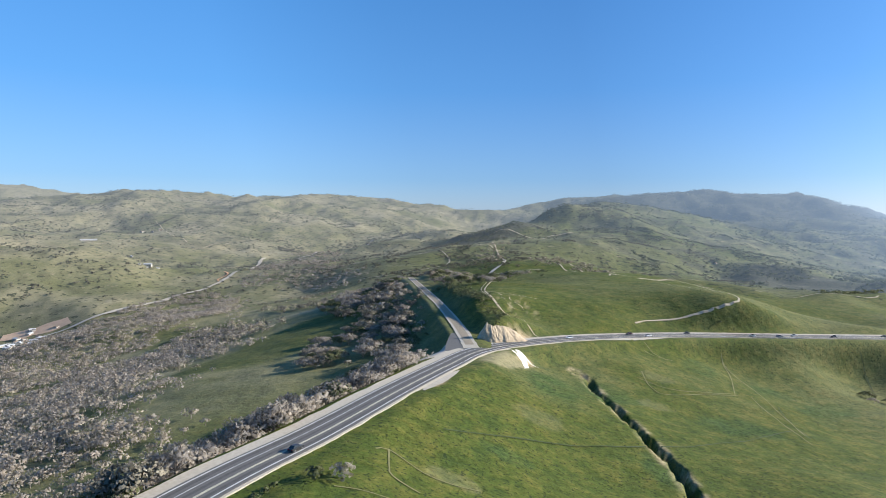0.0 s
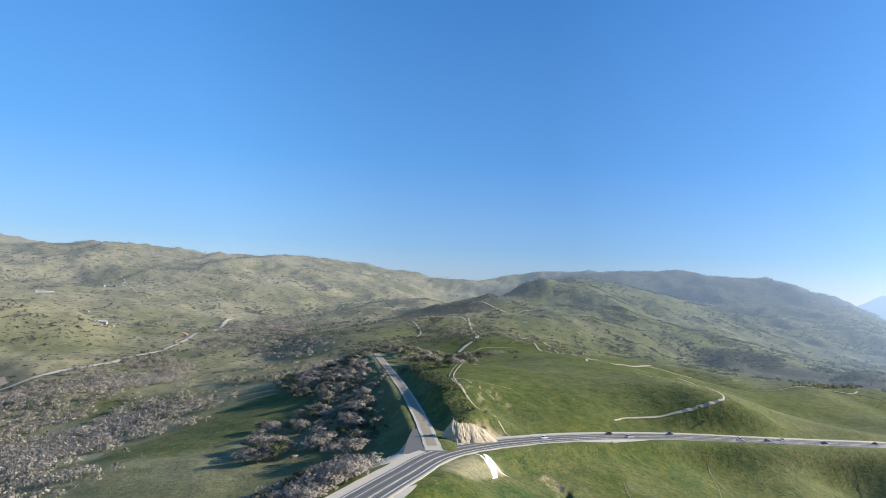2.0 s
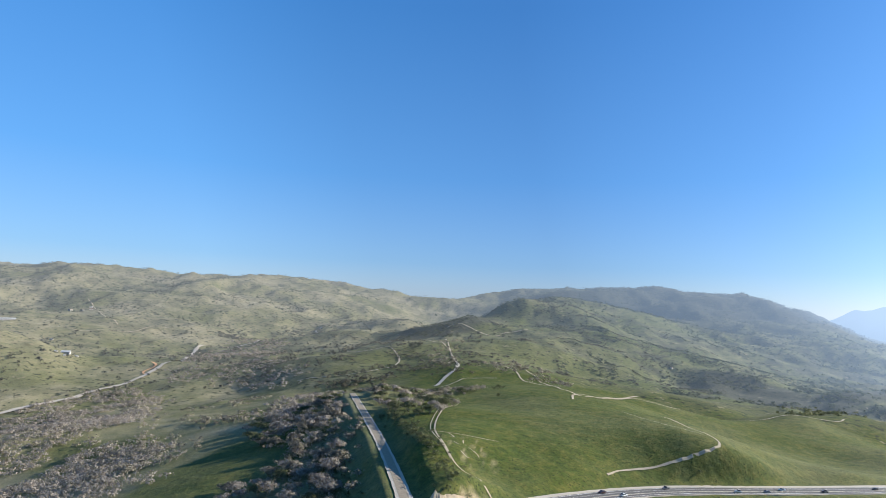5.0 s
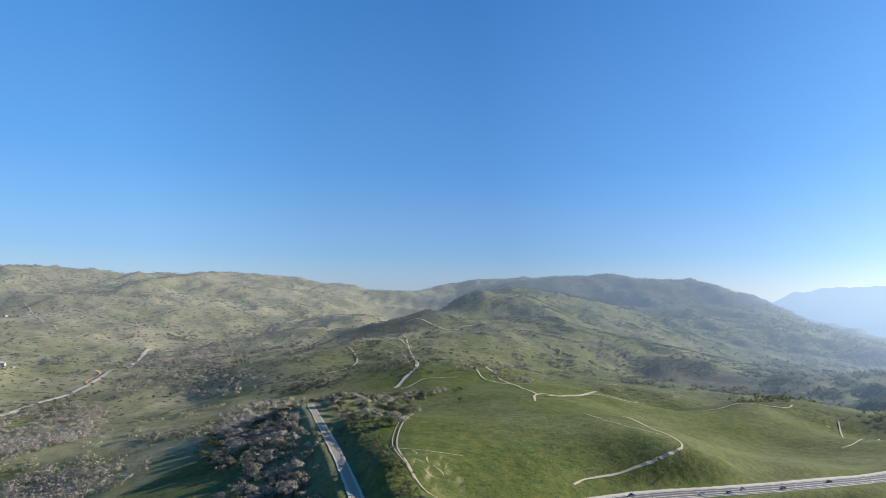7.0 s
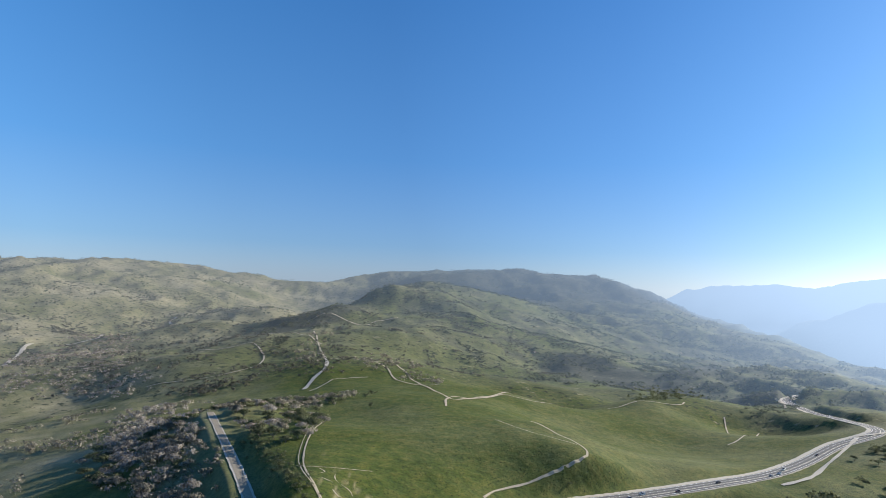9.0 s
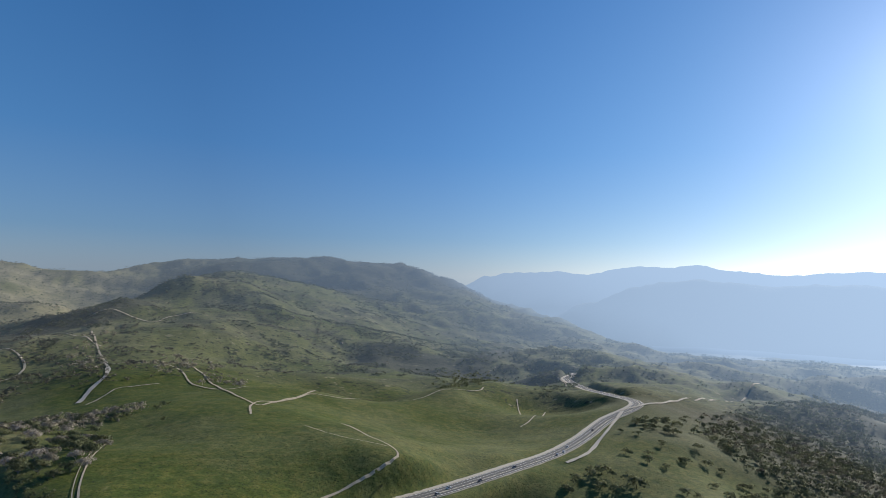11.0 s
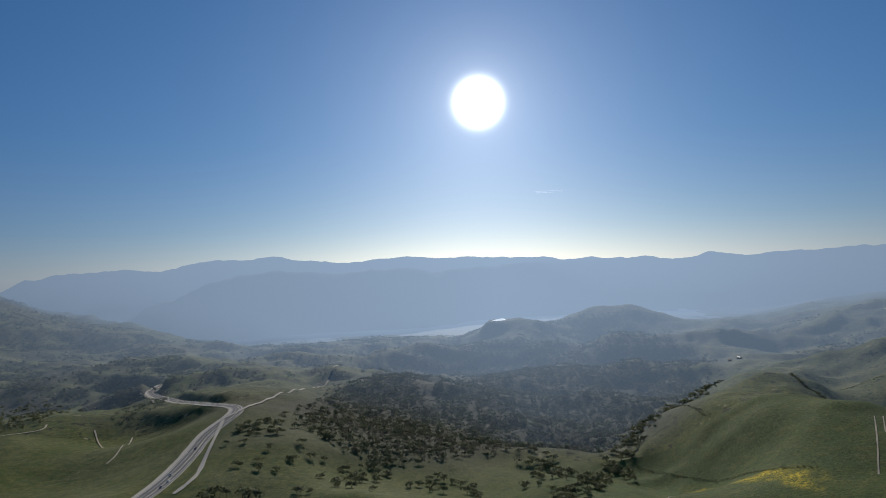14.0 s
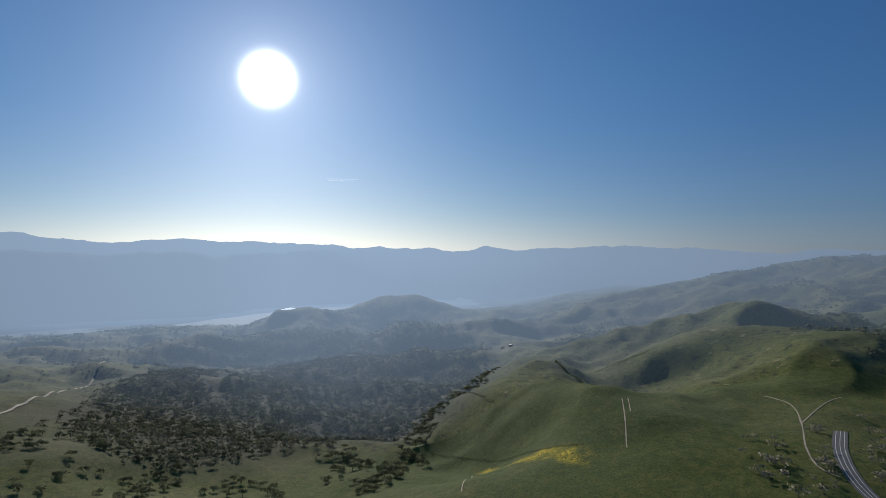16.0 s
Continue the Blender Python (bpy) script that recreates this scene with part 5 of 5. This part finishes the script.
tagged(new("cut_bank", mesh_of("cut_bank", v, f, SAND)), "pale crumbling sandstone cut above the junction", "bank", kind="structure")


# ---- vehicles ----
def paint(name, colour):
    m, nt, b = shader(name, 0.3, 0.2, 0.5)
    nt.links.new(ramp(nt, noise_node(nt, 0.8), (0.3, tuple(v * 0.85 for v in colour)), (0.7, colour)), b.inputs["Base Color"])
    return m


RUBBER = speckled("tyre_rubber", (0.015, 0.015, 0.015), (0.03, 0.03, 0.03), 8, 0.9)
RIM = speckled("alloy_rim", (0.4, 0.4, 0.42), (0.6, 0.6, 0.62), 6, 0.35, metal=0.9)
LAMP_GLASS = speckled("lamp_lens", (0.6, 0.6, 0.62), (0.8, 0.8, 0.82), 6, 0.15)
LAMP_RED = speckled("tail_lens", (0.3, 0.01, 0.01), (0.45, 0.02, 0.02), 6, 0.2)


def profile_mesh(name, outline, half, taper, material, bevel):
    """A side outline drawn out to both sides, narrower at the top."""
    bm = bmesh.new()
    top = max(z for _, z in outline)
    low = min(z for _, z in outline)
    rows = []
    for s in (-1, 1):
        rows.append([bm.verts.new((x, s * half * (1 - taper * (z - low) / (top - low)), z)) for x, z in outline])
    n = len(outline)
    bm.faces.new(rows[0])
    bm.faces.new(rows[1][::-1])
    for i in range(n):
        bm.faces.new((rows[0][i], rows[1][i], rows[1][(i + 1) % n], rows[0][(i + 1) % n])[::-1])
    bmesh.ops.recalc_face_normals(bm, faces=bm.faces)
    bmesh.ops.bevel(bm, geom=bm.edges[:], offset=bevel, segments=2, affect="EDGES")
    me = bpy.data.meshes.new(name)
    bm.to_mesh(me)
    me.materials.append(material)
    return me


def disc_mesh(name, radius, width, material, bevel):
    bm = bmesh.new()
    bmesh.ops.create_cone(bm, cap_ends=True, segments=14, radius1=radius, radius2=radius, depth=width)
    bmesh.ops.bevel(bm, geom=[e for e in bm.edges if abs(e.verts[0].co.z - e.verts[1].co.z) < 1e-5], offset=bevel, segments=1, affect="EDGES")
    bmesh.ops.rotate(bm, matrix=Matrix.Rotation(math.pi / 2, 3, "X"), verts=bm.verts)
    me = bpy.data.meshes.new(name)
    bm.to_mesh(me)
    me.materials.append(material)
    return me


def car(colour, label, truck=False):
    root = tagged(new("car"), label, "car", "cars on the highway")
    lower = [(-2.3, 0.35), (2.25, 0.35), (2.35, 0.6), (2.2, 0.88), (1.0, 1.0), (-2.2, 1.02), (-2.38, 0.7)]
    body = part_mesh("body", profile_mesh("body", lower, 0.92, 0.08, paint(label.split()[0] + "_car_paint", colour), 0.05), root)
    if truck:
        cab = [(-0.5, 1.0), (1.1, 1.0), (0.55, 1.72), (-0.4, 1.76)]
        part_mesh("bed_rail", profile_mesh("bed_rail", [(-2.3, 0.98), (-0.6, 0.98), (-0.6, 1.2), (-2.3, 1.2)], 0.9, 0.0, body.data.materials[0], 0.03), root)
    else:
        cab = [(-2.0, 1.0), (1.1, 0.98), (0.45, 1.5), (-1.35, 1.54)]
    part_mesh("windows", profile_mesh("windows", cab, 0.84, 0.2, DARK_GLASS, 0.04), root)
    roof_x = [p[0] for p in cab if p[1] > 1.3]
    part_mesh("roof", box_mesh("roof", min(roof_x) + 0.05, -0.62, max(z for _, z in cab) - 0.02, max(roof_x), 0.62, max(z for _, z in cab) + 0.06, body.data.materials[0], 0.03), root)
    tyre, rim = disc_mesh("tyre", 0.34, 0.24, RUBBER, 0.04), disc_mesh("rim", 0.21, 0.26, RIM, 0.02)
    for x in (-1.4, 1.42):
        for y in (-0.84, 0.84):
            w = new("wheel", tyre)
            w.parent = root
            w.location = (x, y, 0.34)
            r = new("rim", rim)
            r.parent = w
    for y in (-0.6, 0.6):
        part_mesh("headlight", box_mesh("headlight", 2.2, y - 0.2, 0.62, 2.36, y + 0.2, 0.8, LAMP_GLASS, 0.03), root)
        part_mesh("tail_light", box_mesh("tail_light", -2.4, y - 0.18, 0.7, -2.28, y + 0.18, 0.9, LAMP_RED, 0.03), root)
    return root


CARS = [car((0.02, 0.022, 0.025), "black saloon car on the highway"), car((0.75, 0.75, 0.74), "white saloon car on the highway"), car((0.7, 0.7, 0.68), "white pickup truck on the highway", True), car((0.1, 0.1, 0.11), "dark-grey pickup truck on the highway", True), car((0.32, 0.33, 0.35), "silver saloon car on the highway"), car((0.05, 0.012, 0.012), "maroon saloon car on the highway")]
first_car = set()


def drive(kind, x, y, lane, towards=1):
    k = int(np.argmin((HW2[:, 0] - x) ** 2 + (HW2[:, 1] - y) ** 2))
    k = min(max(k, 1), len(HW2) - 2)
    d = highway_line[k + 1] - highway_line[k - 1]
    yaw = math.degrees(math.atan2(d[1], d[0])) + (0 if towards > 0 else 180)
    n = np.array((-d[1], d[0])) / np.hypot(d[0], d[1])
    p = highway_line[k]
    m = pose(p[0] + n[0] * lane, p[1] + n[1] * lane, p[2] + 0.22, 0, -towards * math.degrees(math.atan2(d[2], np.hypot(d[0], d[1]))), yaw)
    if kind in first_car:
        copy_thing(CARS[kind], m)
    else:
        CARS[kind].matrix_basis = m
        first_car.add(kind)


for kind, x, y, lane, way in ((0, -66, 149, -3.8, 1), (1, 18, 363, 0.3, -1), (5, 56, 409, 4.0, -1), (1, 70, 410, -3.8, 1), (3, 97, 445, 4.0, -1), (2, 146, 455, -3.8, 1), (4, 169, 465, -3.8, 1), (2, 183, 470, 0.3, -1), (3, 214, 484, -3.8, 1), (0, 262, 512, 0.3, -1), (4, 322, 546, -3.8, 1), (1, 336, 553, -3.8, 1), (2, 352, 562, 0.3, -1), (5, 420, 610, 0.3, -1), (1, 610, 830, -3.8, 1)):
    drive(kind, x, y, lane, way)

# ---- pond, contrails ----
bm = bmesh.new()
ring = [bm.verts.new((46 * math.cos(t) * (1 + 0.15 * math.sin(3 * t)), 24 * math.sin(t) * (1 + 0.2 * math.cos(2 * t)), 0)) for t in np.linspace(0, 2 * math.pi, 40, endpoint=False)]
bm.faces.new(ring)
me = bpy.data.meshes.new("pond")
bm.to_mesh(me)
me.materials.append(WATER)
pond = tagged(new("pond", me), "small bright pond with a dark rim", "pond", kind="structure")
pond.location = (2100, 893, -130.2)
# Painted glint: the water glows in place of reflecting the bright sky.
attribute(pond, "air", [0.25] * len(me.vertices))
attribute(pond, "glare", [5.0] * len(me.vertices))


TRAIL, nt, b = shader("ice_cloud", 1.0, 0.0, 0.0)
b.inputs["Base Color"].default_value = (0.9, 0.92, 0.95, 1)
# Sunlight on the trail is painted in as glow.
b.inputs["Emission Color"].default_value = (0.8, 0.9, 1.0, 1)
b.inputs["Emission Strength"].default_value = 0.8
for dz, y0, y1 in ((0, 1383, 1156), (-11, 1372, 1190)):
    bm = bmesh.new()
    rows = [[bm.verts.new((4259 + 61 * k / 24, y0 + (y1 - y0) * k / 24, 606 + dz - k / 24 + s * (2.2 - 1.4 * k / 24))) for s in (-1, 1)] for k in range(25)]
    for a, c in zip(rows, rows[1:]):
        bm.faces.new((a[0], a[1], c[1], c[0]))
    me = bpy.data.meshes.new("contrail")
    bm.to_mesh(me)
    me.materials.append(TRAIL)
    tagged(new("contrail", me), "thin white contrail low in the sky", "contrail", kind="structure")
